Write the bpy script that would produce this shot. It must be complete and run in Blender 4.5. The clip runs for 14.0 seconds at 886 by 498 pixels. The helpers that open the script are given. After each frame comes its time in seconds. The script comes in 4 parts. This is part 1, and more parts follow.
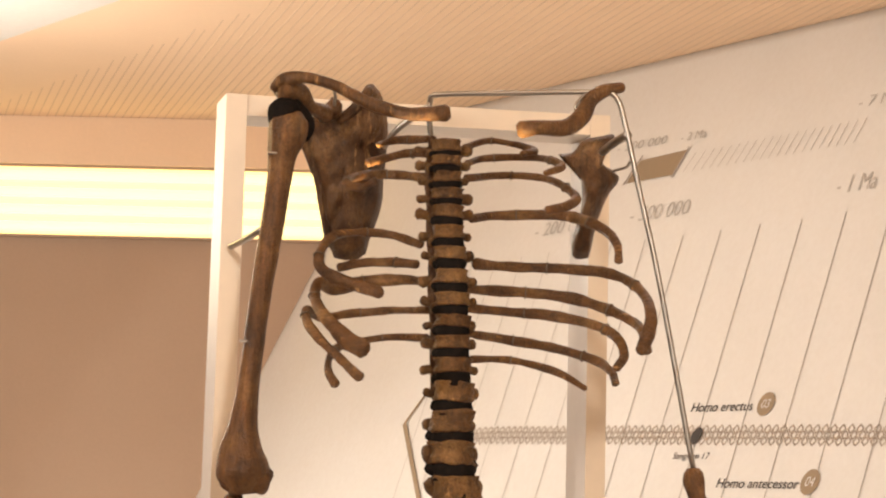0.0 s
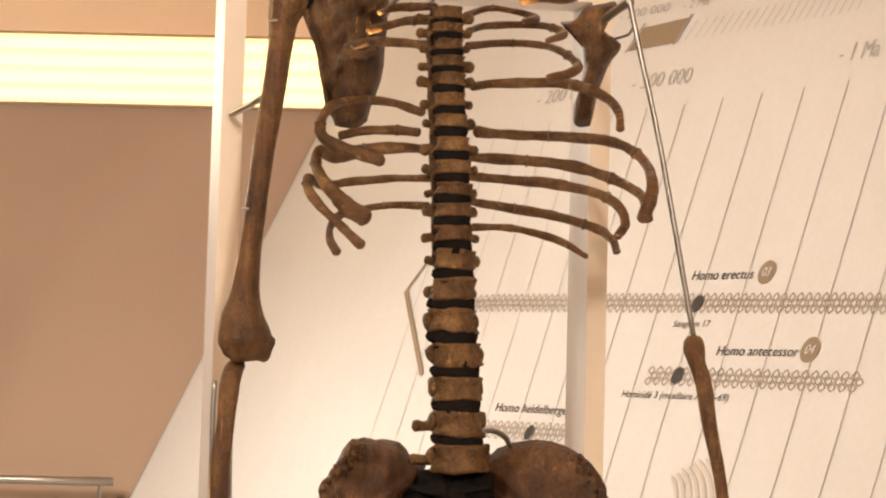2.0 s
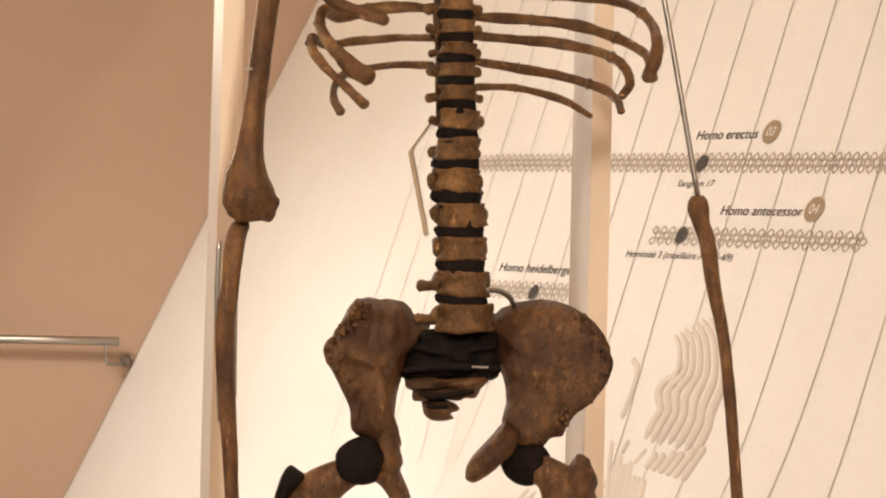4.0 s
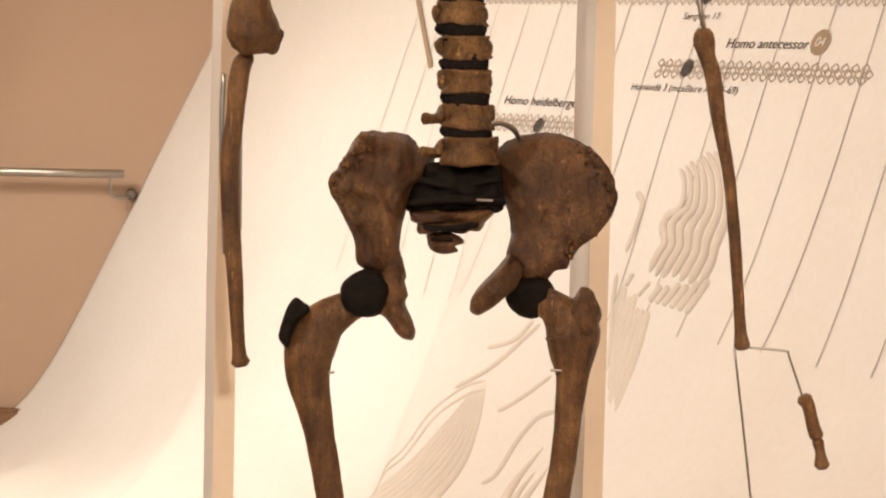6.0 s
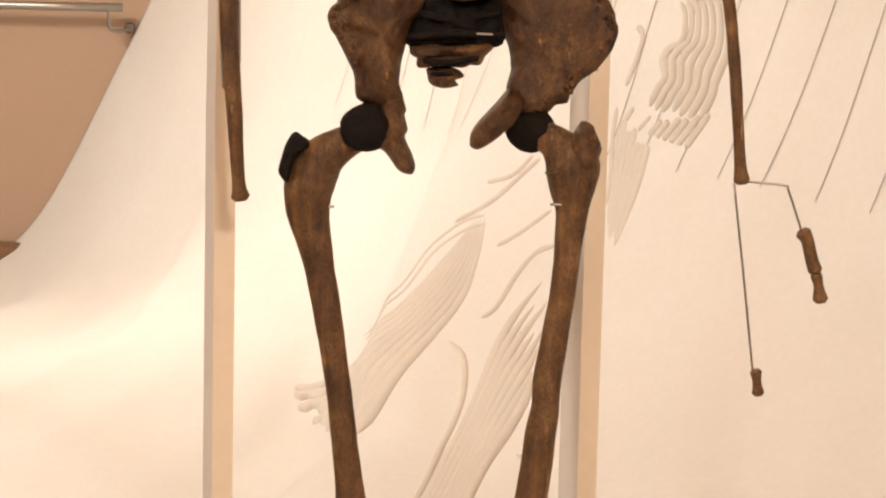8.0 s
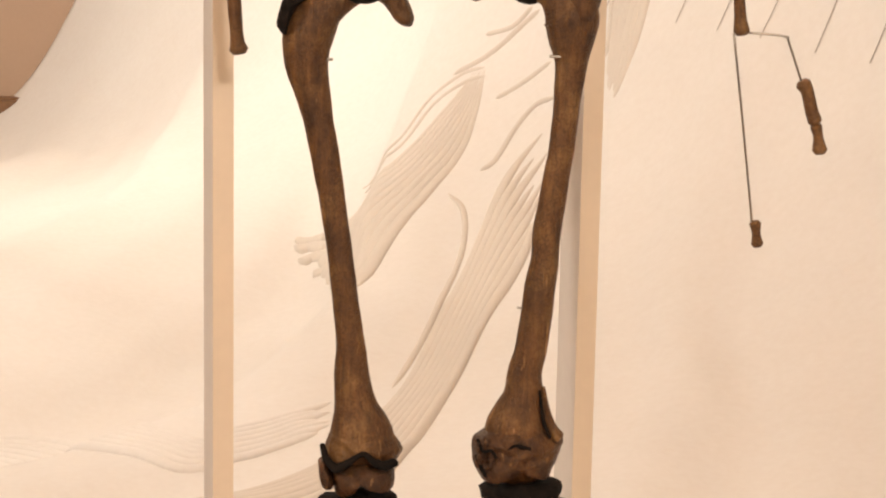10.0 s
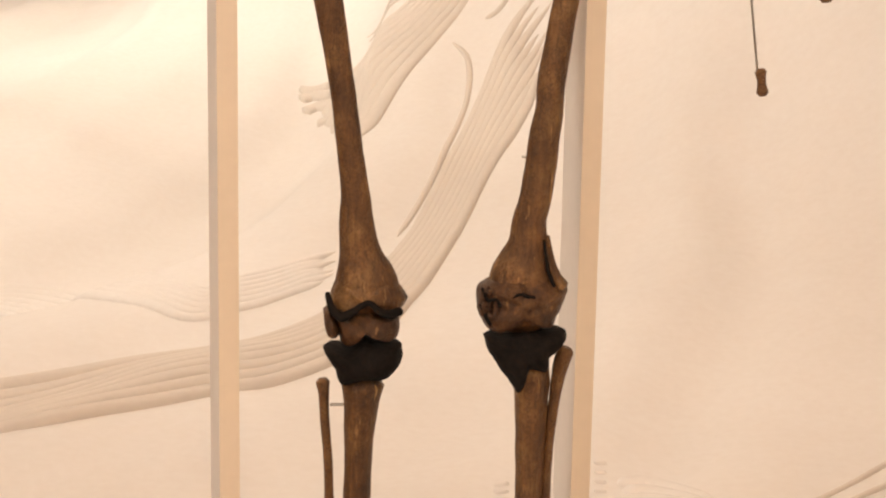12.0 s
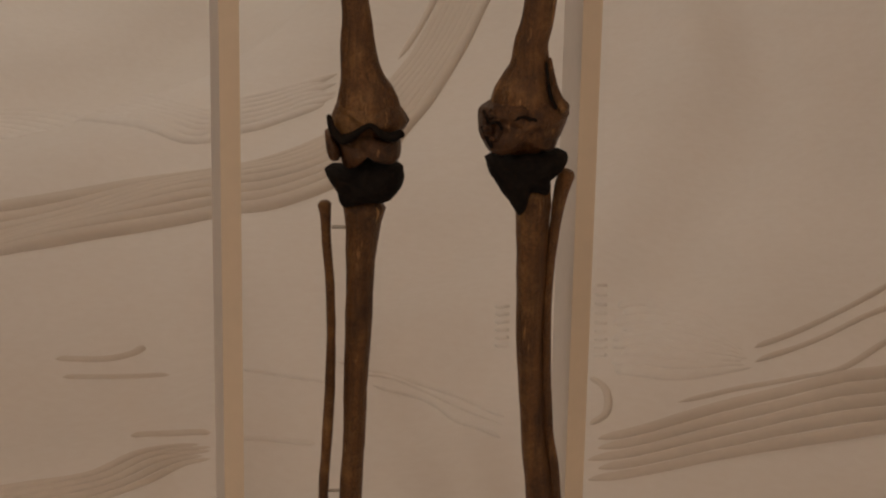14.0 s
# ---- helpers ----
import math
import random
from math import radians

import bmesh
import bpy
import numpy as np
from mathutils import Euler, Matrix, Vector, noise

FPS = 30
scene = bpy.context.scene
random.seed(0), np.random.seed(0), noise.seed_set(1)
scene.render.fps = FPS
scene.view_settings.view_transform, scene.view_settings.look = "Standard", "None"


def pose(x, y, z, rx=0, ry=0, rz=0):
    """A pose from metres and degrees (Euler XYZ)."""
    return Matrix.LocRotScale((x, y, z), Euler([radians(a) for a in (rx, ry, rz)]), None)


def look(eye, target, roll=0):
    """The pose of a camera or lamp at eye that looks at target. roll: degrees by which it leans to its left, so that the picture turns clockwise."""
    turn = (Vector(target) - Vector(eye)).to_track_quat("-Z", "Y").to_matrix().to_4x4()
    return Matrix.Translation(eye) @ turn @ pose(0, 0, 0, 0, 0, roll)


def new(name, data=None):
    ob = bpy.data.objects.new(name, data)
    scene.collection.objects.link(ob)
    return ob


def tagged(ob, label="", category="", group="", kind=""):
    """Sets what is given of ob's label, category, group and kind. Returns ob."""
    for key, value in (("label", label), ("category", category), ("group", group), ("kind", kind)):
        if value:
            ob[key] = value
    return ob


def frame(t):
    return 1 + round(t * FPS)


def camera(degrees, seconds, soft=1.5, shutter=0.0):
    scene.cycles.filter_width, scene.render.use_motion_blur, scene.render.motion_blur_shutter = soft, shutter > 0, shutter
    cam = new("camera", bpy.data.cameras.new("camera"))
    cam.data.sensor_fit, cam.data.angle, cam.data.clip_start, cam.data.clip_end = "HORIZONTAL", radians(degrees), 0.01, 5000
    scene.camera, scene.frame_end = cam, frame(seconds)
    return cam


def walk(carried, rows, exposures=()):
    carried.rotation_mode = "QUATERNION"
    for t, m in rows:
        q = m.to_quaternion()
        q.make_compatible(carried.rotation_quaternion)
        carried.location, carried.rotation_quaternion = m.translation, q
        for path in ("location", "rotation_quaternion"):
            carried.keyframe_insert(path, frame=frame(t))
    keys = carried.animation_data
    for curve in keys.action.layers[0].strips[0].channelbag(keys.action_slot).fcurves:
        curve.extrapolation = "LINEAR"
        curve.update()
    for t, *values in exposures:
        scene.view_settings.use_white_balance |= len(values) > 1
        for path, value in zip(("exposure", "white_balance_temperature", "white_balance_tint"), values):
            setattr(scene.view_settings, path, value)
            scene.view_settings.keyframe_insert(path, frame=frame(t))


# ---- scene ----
# The camera stands on a tripod and tilts down.
EYE = 1.35
cam = camera(20.71, 14.0, soft=2.1)
ROWS = [
    (0, 95.806, -1.261, -0.060),
    (0.5, 94.978, -1.321, -0.062),
    (1, 94.228, -1.333, -0.057),
    (1.5, 93.442, -1.316, -0.046),
    (2, 92.687, -1.307, -0.031),
    (2.5, 91.888, -1.301, -0.015),
    (3, 91.159, -1.262, 0.000),
    (5.5, 86.350, -1.292, 0.167),
    (6, 85.432, -1.294, 0.185),
    (6.5, 84.534, -1.303, 0.193),
    (7, 83.602, -1.308, 0.197),
    (7.5, 82.506, -1.317, 0.198),
    (8, 81.517, -1.321, 0.183),
    (8.5, 80.549, -1.311, 0.158),
    (11, 76.354, -0.955, 0.152),
    (11.5, 75.418, -0.966, 0.192),
    (12, 74.473, -1.007, 0.222),
    (12.5, 73.385, -1.055, 0.249),
    (13, 72.368, -1.051, 0.257),
    (13.5, 71.325, -1.036, 0.259),
    (14, 70.282, -1.034, 0.269),
]
walk(cam, [(t, pose(0, 0, EYE, rx, ry, rz)) for t, rx, ry, rz in ROWS],
     exposures=[(0, 0.0), (12.5, 0.0), (12.7, -0.15), (13.0, -0.43), (13.5, -0.90), (14.0, -1.50)])

# ---- world and lights ----
world = bpy.data.worlds.new("world")
scene.world = world
world.use_nodes = True
world.node_tree.nodes["Background"].inputs[0].default_value = (1.0, 0.85, 0.7, 1)
world.node_tree.nodes["Background"].inputs[1].default_value = 0.1


def lamp(name, kind, eye, target, power, colour, size=0.3, angle=60, blend=0.5):
    data = bpy.data.lights.new(name, kind)
    data.energy, data.color = power, colour
    if kind == "AREA":
        data.shape, data.size = "DISK", size
    elif kind == "POINT":
        data.shadow_soft_size = size
    else:
        data.shadow_soft_size, data.spot_size, data.spot_blend = size, radians(angle), blend
    ob = new(name, data)
    ob.matrix_world = look(eye, target)
    return tagged(ob, kind="structure")


WARM = (1.0, 0.912, 0.815)
# Lamps out of view; their places are assumed.
lamp("unseen_lamp", "POINT", (0.4, -0.5, 2.1), (0, 2, 1), 122, WARM, 0.12)
lamp("unseen_lamp", "POINT", (-1.7, 0.8, 2.0), (0, 2, 1), 82, WARM, 0.12)
lamp("unseen_lamp", "POINT", (-1.8, 6.0, 2.1), (0, 6, 1), 70, WARM, 0.15)
lamp("unseen_lamp", "SPOT", (-2.1, 4.4, 2.3), (0.25, 5.08, 0.9), 112, WARM, 0.06, 104, 0.75)
# added overhead to brighten the foot of the display wall
lamp("unseen_lamp", "AREA", (0.3, 3.3, 2.6), (0.5, 4.1, 0.0), 13, WARM, 0.7)
# added; its cone edge draws the diagonal shade line on the end wall
lamp("unseen_lamp", "SPOT", (-2.3, 6.0, 2.4), (-0.375, 7.02, 1.17), 34, WARM, 0.05, 82, 0.10)
# added to brighten the far left foot of the display wall
lamp("unseen_lamp", "SPOT", (-2.3, 6.0, 2.4), (-0.95, 7.4, 0.3), 150, WARM, 0.1, 74, 1.0)
# added warm rim light; the light strip is too far to give it
lamp("unseen_lamp", "SPOT", (-0.95, 2.9, 1.85), (-0.09, 2.04, 1.58), 14, (1.0, 0.72, 0.36), 0.03, 15, 0.5)
# Narrow spots added low among the bones to put gold glints on ribs and collarbones.
GLINT = (1.0, 0.72, 0.36)
for eye, target, power, wide in (((-0.02, 1.95, 1.25), (-0.062, 2.000, 1.625), 110, 6.5), ((-0.02, 1.80, 1.10), (0.0595, 1.97, 1.65), 70, 2.2), ((-0.03, 1.90, 1.2), (-0.026, 1.968, 1.656), 45, 4.0)):
    lamp("added_glint_lamp", "SPOT", eye, target, power, GLINT, 0.006, wide, 0.2)


# ---- materials ----
def material(name, base, rough=0.6, metal=0.0, dark=None, scale=20.0, bump=0.2, fine=120.0, stretch=(1, 1, 1), spec=0.5, low=0.35, high=0.65, depth=0.01):
    m = bpy.data.materials.new(name)
    m.use_nodes = True
    n, l = m.node_tree.nodes, m.node_tree.links
    b = n["Principled BSDF"]
    b.inputs["Roughness"].default_value, b.inputs["Metallic"].default_value = rough, metal
    b.inputs["Specular IOR Level"].default_value = spec
    co = n.new("ShaderNodeTexCoord")
    mp = n.new("ShaderNodeMapping")
    mp.inputs["Scale"].default_value = stretch
    l.new(co.outputs["Object"], mp.inputs["Vector"])
    big = n.new("ShaderNodeTexNoise")
    big.inputs["Scale"].default_value, big.inputs["Detail"].default_value, big.inputs["Roughness"].default_value = scale, 6, 0.65
    small = n.new("ShaderNodeTexNoise")
    small.inputs["Scale"].default_value, small.inputs["Detail"].default_value = fine, 4
    for t in (big, small):
        l.new(mp.outputs["Vector"], t.inputs["Vector"])
    ramp = n.new("ShaderNodeValToRGB")
    dark = dark or tuple(c * 0.93 for c in base)
    ramp.color_ramp.elements[0].color, ramp.color_ramp.elements[1].color = (*dark, 1), (*base, 1)
    ramp.color_ramp.elements[0].position, ramp.color_ramp.elements[1].position = low, high
    mix = n.new("ShaderNodeMix")
    mix.data_type = "FLOAT"
    mix.inputs[0].default_value = 0.35
    l.new(big.outputs["Fac"], mix.inputs[2])
    l.new(small.outputs["Fac"], mix.inputs[3])
    l.new(mix.outputs[0], ramp.inputs["Fac"])
    l.new(ramp.outputs["Color"], b.inputs["Base Color"])
    bp = n.new("ShaderNodeBump")
    bp.inputs["Strength"].default_value, bp.inputs["Distance"].default_value = bump, depth
    l.new(mix.outputs[0], bp.inputs["Height"])
    l.new(bp.outputs["Normal"], b.inputs["Normal"])
    return m


PLASTER = material("white_plaster", (0.75, 0.715, 0.67), 0.75, dark=(0.70, 0.655, 0.60), scale=1.5, bump=0.05, fine=60, depth=0.004)
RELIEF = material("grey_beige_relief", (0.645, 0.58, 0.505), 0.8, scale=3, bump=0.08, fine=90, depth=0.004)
WALL = material("beige_paint", (0.43, 0.295, 0.205), 0.8, scale=1.2, bump=0.06, fine=80, depth=0.004)
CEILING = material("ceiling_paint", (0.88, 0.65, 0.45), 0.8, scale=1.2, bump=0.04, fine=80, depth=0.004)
# darkened ceiling colour: the shade inside the grooves is painted
GROOVE = material("painted_groove_shade", (0.74, 0.545, 0.375), 0.9)
# frame colours: whiter on faces picked by normal, tan on the rest
FRAME_SIDE = material("frame_side_white", (0.84, 0.80, 0.745), 0.5, scale=3, bump=0.02, fine=90, depth=0.002)
FRAME = material("frame_front_tan", (0.74, 0.62, 0.47), 0.45, scale=3, bump=0.03, fine=90, depth=0.002)


def bone_material(name, dark, mid, light, along, rough=0.5):
    """Fossil bone: blotches, grain along one axis, pits and fine cracks."""
    m = bpy.data.materials.new(name)
    m.use_nodes = True
    n, l = m.node_tree.nodes, m.node_tree.links
    b = n["Principled BSDF"]
    b.inputs["Specular IOR Level"].default_value = 0.35
    co = n.new("ShaderNodeTexCoord")
    mp = n.new("ShaderNodeMapping")
    mp.inputs["Scale"].default_value = along
    l.new(co.outputs["Object"], mp.inputs["Vector"])

    def grain(scale, detail, vector):
        t = n.new("ShaderNodeTexNoise")
        t.inputs["Scale"].default_value, t.inputs["Detail"].default_value, t.inputs["Roughness"].default_value = scale, detail, 0.7
        l.new(vector, t.inputs["Vector"])
        return t.outputs["Fac"]

    def mixed(a, c, fac, kind="MIX"):
        x = n.new("ShaderNodeMix")
        x.data_type, x.blend_type = "RGBA", kind
        x.inputs[0].default_value = fac
        l.new(a, x.inputs[6])
        l.new(c, x.inputs[7])
        return x.outputs[2]

    def ramp(value, stops):
        r = n.new("ShaderNodeValToRGB")
        while len(r.color_ramp.elements) < len(stops):
            r.color_ramp.elements.new(0.5)
        for e, (at, colour) in zip(r.color_ramp.elements, stops):
            e.position, e.color = at, (*colour, 1)
        l.new(value, r.inputs["Fac"])
        return r.outputs["Color"]

    blotch = grain(26, 7, co.outputs["Object"])
    streak = grain(120, 5, mp.outputs["Vector"])
    fine = grain(420, 3, co.outputs["Object"])
    colour = ramp(blotch, [(0.32, dark), (0.5, mid), (0.68, light)])
    lines = ramp(streak, [(0.32, (0.45, 0.42, 0.39)), (0.5, (0.92, 0.90, 0.87)), (0.70, (1.4, 1.36, 1.28))])
    colour = mixed(colour, lines, 0.85, "MULTIPLY")
    specks = ramp(fine, [(0.36, (0.58, 0.54, 0.5)), (0.5, (1.0, 1.0, 1.0))])
    colour = mixed(colour, specks, 0.7, "MULTIPLY")
    chip = ramp(grain(115, 4, mp.outputs["Vector"]), [(0.62, (0, 0, 0)), (0.72, (1, 1, 1))])
    pale = n.new("ShaderNodeMix")
    pale.data_type = "RGBA"
    pale.inputs[7].default_value = (*[min(0.5, c * 1.9) for c in light], 1)
    l.new(chip, pale.inputs[0])
    l.new(colour, pale.inputs[6])
    cells = n.new("ShaderNodeTexVoronoi")
    cells.feature = "DISTANCE_TO_EDGE"
    cells.inputs["Scale"].default_value = 48
    warp = n.new("ShaderNodeVectorMath")
    warp.operation = "MULTIPLY_ADD"
    warp.inputs[1].default_value = (0.02, 0.02, 0.02)
    bend_noise = n.new("ShaderNodeTexNoise")
    bend_noise.inputs["Scale"].default_value = 90
    l.new(co.outputs["Object"], bend_noise.inputs["Vector"])
    l.new(bend_noise.outputs["Color"], warp.inputs[0])
    l.new(mp.outputs["Vector"], warp.inputs[2])
    l.new(warp.outputs[0], cells.inputs["Vector"])
    crack = ramp(cells.outputs["Distance"], [(0.0, (0.30, 0.27, 0.25)), (0.035, (1, 1, 1))])
    colour = mixed(pale.outputs[2], crack, 0.5, "MULTIPLY")
    l.new(colour, b.inputs["Base Color"])
    r = n.new("ShaderNodeMapRange")
    r.inputs[3].default_value, r.inputs[4].default_value = rough - 0.14, rough + 0.2
    l.new(streak, r.inputs[0])
    l.new(r.outputs[0], b.inputs["Roughness"])
    height = n.new("ShaderNodeMath")
    height.operation = "MULTIPLY_ADD"
    height.inputs[1].default_value = 0.5
    l.new(fine, height.inputs[0])
    l.new(streak, height.inputs[2])
    bp = n.new("ShaderNodeBump")
    bp.inputs["Strength"].default_value, bp.inputs["Distance"].default_value = 0.9, 0.0035
    l.new(height.outputs[0], bp.inputs["Height"])
    l.new(bp.outputs["Normal"], b.inputs["Normal"])
    return m


BONE = bone_material("brown_fossil_bone", (0.068, 0.0295, 0.0098), (0.132, 0.060, 0.0195), (0.235, 0.125, 0.045), (1, 1, 0.10), 0.36)
BONE_RIB = bone_material("brown_fossil_rib", (0.064, 0.028, 0.0100), (0.132, 0.061, 0.0210), (0.24, 0.130, 0.048), (0.2, 1, 1), 0.36)
BONE_ROUGH = bone_material("rough_fossil_bone", (0.050, 0.0205, 0.0072), (0.092, 0.040, 0.0135), (0.165, 0.080, 0.028), (1, 1, 0.4), 0.44)
BONE_SPINE = bone_material("ochre_fossil_bone", (0.060, 0.026, 0.008), (0.135, 0.065, 0.0195), (0.23, 0.125, 0.042), (1, 1, 0.6), 0.46)
BONE_FLAT = bone_material("dark_streaked_fossil_bone", (0.040, 0.0165, 0.006), (0.098, 0.044, 0.0145), (0.21, 0.112, 0.041), (1, 1, 0.07), 0.34)
BLACK = material("black_filler", (0.013, 0.0088, 0.0066), 0.85, spec=0.12, dark=(0.006, 0.0045, 0.0036), scale=50, bump=0.5, fine=200, depth=0.004)
WIRE = material("dull_wire", (0.16, 0.13, 0.10), 0.5, 0.6)
STEEL = material("brushed_steel", (0.40, 0.37, 0.325), 0.4, 1.0, scale=30, bump=0.05, fine=200)
INK = material("grey_print", (0.36, 0.31, 0.265), 0.8)
PALE_INK = material("pale_grey_print", (0.52, 0.475, 0.425), 0.8)
DARK_INK = material("dark_print", (0.06, 0.05, 0.045), 0.8)
TAN_LINE = material("pale_tan_print", (0.40, 0.32, 0.25), 0.8)
TAN_INK = material("tan_print", (0.33, 0.24, 0.15), 0.8)
WOOD = material("brown_floor", (0.26, 0.13, 0.06), 0.5, dark=(0.14, 0.07, 0.03), scale=6, fine=60, stretch=(1, 8, 1))


def glow(name, colour, strength):
    m = bpy.data.materials.new(name)
    m.use_nodes = True
    b = m.node_tree.nodes["Principled BSDF"]
    b.inputs["Base Color"].default_value = (*colour, 1)
    b.inputs["Emission Color"].default_value = (*colour, 1)
    b.inputs["Emission Strength"].default_value = strength
    return m


TUBE_LIGHT = glow("warm_light_diffuser", (1.0, 0.80, 0.38), 1.0)
BRIGHT_TUBE = glow("warm_light_tube", (1.0, 0.87, 0.48), 1.12)


# ---- building helpers ----
def link(name, bm, mat, parent=None, label="", smooth=True):
    bmesh.ops.recalc_face_normals(bm, faces=bm.faces[:])
    me = bpy.data.meshes.new(name)
    bm.to_mesh(me)
    bm.free()
    for f in me.polygons:
        f.use_smooth = smooth
    for m in (mat if isinstance(mat, (list, tuple)) else [mat]):
        me.materials.append(m)
    ob = new(name, me)
    if parent:
        ob.parent = parent
    if label:
        ob["label"] = label
    return ob


def part(name, bm, mat, parent, label="", smooth=True):
    return link(name, bm, mat, parent, label, smooth)


def spline(points, n):
    """n points along a smooth curve through rows of equal length."""
    p = np.array(points, float)
    if len(p) == 2:
        p = np.array([p[0], (p[0] + p[1]) / 2, p[1]])
    seg = np.linalg.norm(np.diff(p[:, :3], axis=0), axis=1) ** 0.5 + 1e-6
    t = np.concatenate([[0], np.cumsum(seg)])
    tan = np.zeros_like(p)
    for i in range(len(p)):
        a, b = max(i - 1, 0), min(i + 1, len(p) - 1)
        tan[i] = (p[b] - p[a]) / (t[b] - t[a])
    out = []
    for q in np.linspace(0, t[-1], n):
        i = min(np.searchsorted(t, q, side="right") - 1, len(p) - 2)
        h = t[i + 1] - t[i]
        w = (q - t[i]) / h
        out.append((2 * w**3 - 3 * w**2 + 1) * p[i] + (w**3 - 2 * w**2 + w) * h * tan[i]
                   + (-2 * w**3 + 3 * w**2) * p[i + 1] + (w**3 - w**2) * h * tan[i + 1])
    return np.array(out)


def tube(bm, points, sides=14, n=None, rough=0.0, flat=1.0, grain=45.0, cap=0.6):
    """A closed tube along rows (x, y, z, radius); flat: depth over width."""
    n = n or max(8, 5 * len(points))
    c = spline(points, n)
    rings = []
    back = Vector((0, 1, 0))
    for i in range(n):
        a, b = c[max(i - 1, 0)][:3], c[min(i + 1, n - 1)][:3]
        way = Vector(b - a).normalized()
        u = way.cross(back)
        u = u.normalized() if u.length > 0.2 else way.orthogonal().normalized()
        v = way.cross(u).normalized()
        ring = []
        for k in range(sides):
            w = 2 * math.pi * k / sides
            d = u * math.cos(w) + v * math.sin(w) * flat
            o = Vector(c[i][:3])
            r = max(c[i][3], 0.0006)
            if rough:
                r *= 1 + 0.5 * rough * noise.noise((math.cos(w) * 2.2 + c[0][0] * 50, math.sin(w) * 2.2, i * 0.10 + c[0][2] * 30))
                r *= 1 + rough * noise.noise((o + d * r) * grain) + 0.4 * rough * noise.noise((o + d * r) * grain * 3.1)
            ring.append(bm.verts.new(o + d * r))
        rings.append((ring, Vector(c[i][:3]), way, max(c[i][3], 0.0006)))
    for (a, *_), (b, *_) in zip(rings, rings[1:]):
        for k in range(sides):
            bm.faces.new((a[k], a[(k + 1) % sides], b[(k + 1) % sides], b[k]))
    for (ring, o, way, r), sign in ((rings[0], -1), (rings[-1], 1)):
        inner = [bm.verts.new(o + (v.co - o) * 0.62 + way * sign * r * cap * 0.8) for v in ring]
        for k in range(sides):
            bm.faces.new((ring[k], ring[(k + 1) % sides], inner[(k + 1) % sides], inner[k]))
        bm.faces.new(inner)
    return bm


def blob(bm, centre, size, rough=0.12, grain=40.0, seg=20):
    """A lumpy rounded body; size: half width, depth, height."""
    made = bmesh.ops.create_uvsphere(bm, u_segments=seg, v_segments=seg // 2 + 2, radius=1)["verts"]
    for v in made:
        p = Vector((v.co.x * size[0], v.co.y * size[1], v.co.z * size[2])) + Vector(centre)
        v.co = p + v.co * rough * min(size) * (noise.noise(p * grain) + 0.5 * noise.noise(p * grain * 2.7))
    return bm


def blade(bm, outline, thick, bulge=0.0, rough=0.003, centre=None, steps=9, n=72, hollow=0.0, round=6):
    """A bone plate inside a closed outline of (x, y, z): thick rim, bent by bulge towards the viewer."""
    c = spline(list(outline) + [outline[0]], n + 1)[:-1]
    mid = np.array(centre) if centre is not None else c.mean(axis=0)
    sheets = []
    for side in (-1, 1):
        rings = []
        for j in range(steps + 1):
            q = 1 - j / (steps + 0.0)
            ring = []
            for i in range(n):
                p = mid + (c[i] - mid) * q
                p[1] = mid[1] + (c[i][1] - mid[1]) * q * q
                rim = math.sqrt(max(0.0, 1 - q**round))
                t = thick * (rim * (1 - hollow * (1 - q * q)))
                o = Vector((p[0], p[1] - bulge * (1 - q * q) + side * t / 2, p[2]))
                o.y += rough * (noise.noise(o * 60) + 0.6 * noise.noise(o * 150)) * rim
                edge = 1 + 0.022 * noise.noise(Vector(c[i]) * 90) + 0.022 * noise.noise(Vector(c[i]) * 300)
                o.x, o.z = mid[0] + (o.x - mid[0]) * edge, mid[2] + (o.z - mid[2]) * edge
                if j == steps:
                    if not ring:
                        ring.append(bm.verts.new(o))
                    continue
                ring.append(bm.verts.new(o))
            rings.append(ring)
        sheets.append(rings)
        for j in range(steps - 1):
            for i in range(n):
                bm.faces.new((rings[j][i], rings[j][(i + 1) % n], rings[j + 1][(i + 1) % n], rings[j + 1][i]))
        for i in range(n):
            bm.faces.new((rings[-2][i], rings[-2][(i + 1) % n], rings[-1][0]))
    bmesh.ops.remove_doubles(bm, verts=bm.verts[:], dist=0.00005)
    return bm


def box(bm, lo, hi, m=None, bevel=0.0):
    made = bmesh.ops.create_cube(bm, size=1)["verts"]
    for v in made:
        v.co = Vector([(a + b) / 2 + (b - a) * c for a, b, c in zip(lo, hi, v.co)])
        if m:
            v.co = m @ v.co
    if bevel:
        edges = list({e for v in made for e in v.link_edges})
        bmesh.ops.bevel(bm, geom=edges, offset=bevel, segments=2, affect="EDGES")
    return bm


# ---- the large structure ----
FAR = 8.5
TOP = 2.65
BASE = -0.16
bm = bmesh.new()
box(bm, (-8, -4, BASE - 0.2), (8, FAR + 0.2, BASE))
tagged(link("floor", bm, WOOD, smooth=False), "brown wooden floor", "floor", kind="structure")
bm = bmesh.new()
box(bm, (-8, FAR, BASE), (8, FAR + 0.2, 3.4))
tagged(link("wall_north", bm, WALL, smooth=False), "beige painted end wall behind the display", "wall", kind="structure")
bm = bmesh.new()
box(bm, (-8.2, -4, BASE), (-8, FAR + 0.2, 3.4))
tagged(link("wall_west", bm, WALL, smooth=False), "beige painted side wall", "wall", kind="structure")
bm = bmesh.new()
box(bm, (8, -4, BASE), (8.2, FAR + 0.2, 3.4))
tagged(link("wall_east", bm, WALL, smooth=False), "beige painted side wall", "wall", kind="structure")
bm = bmesh.new()
box(bm, (-8.2, -4.2, BASE), (8.2, -4, 3.4))
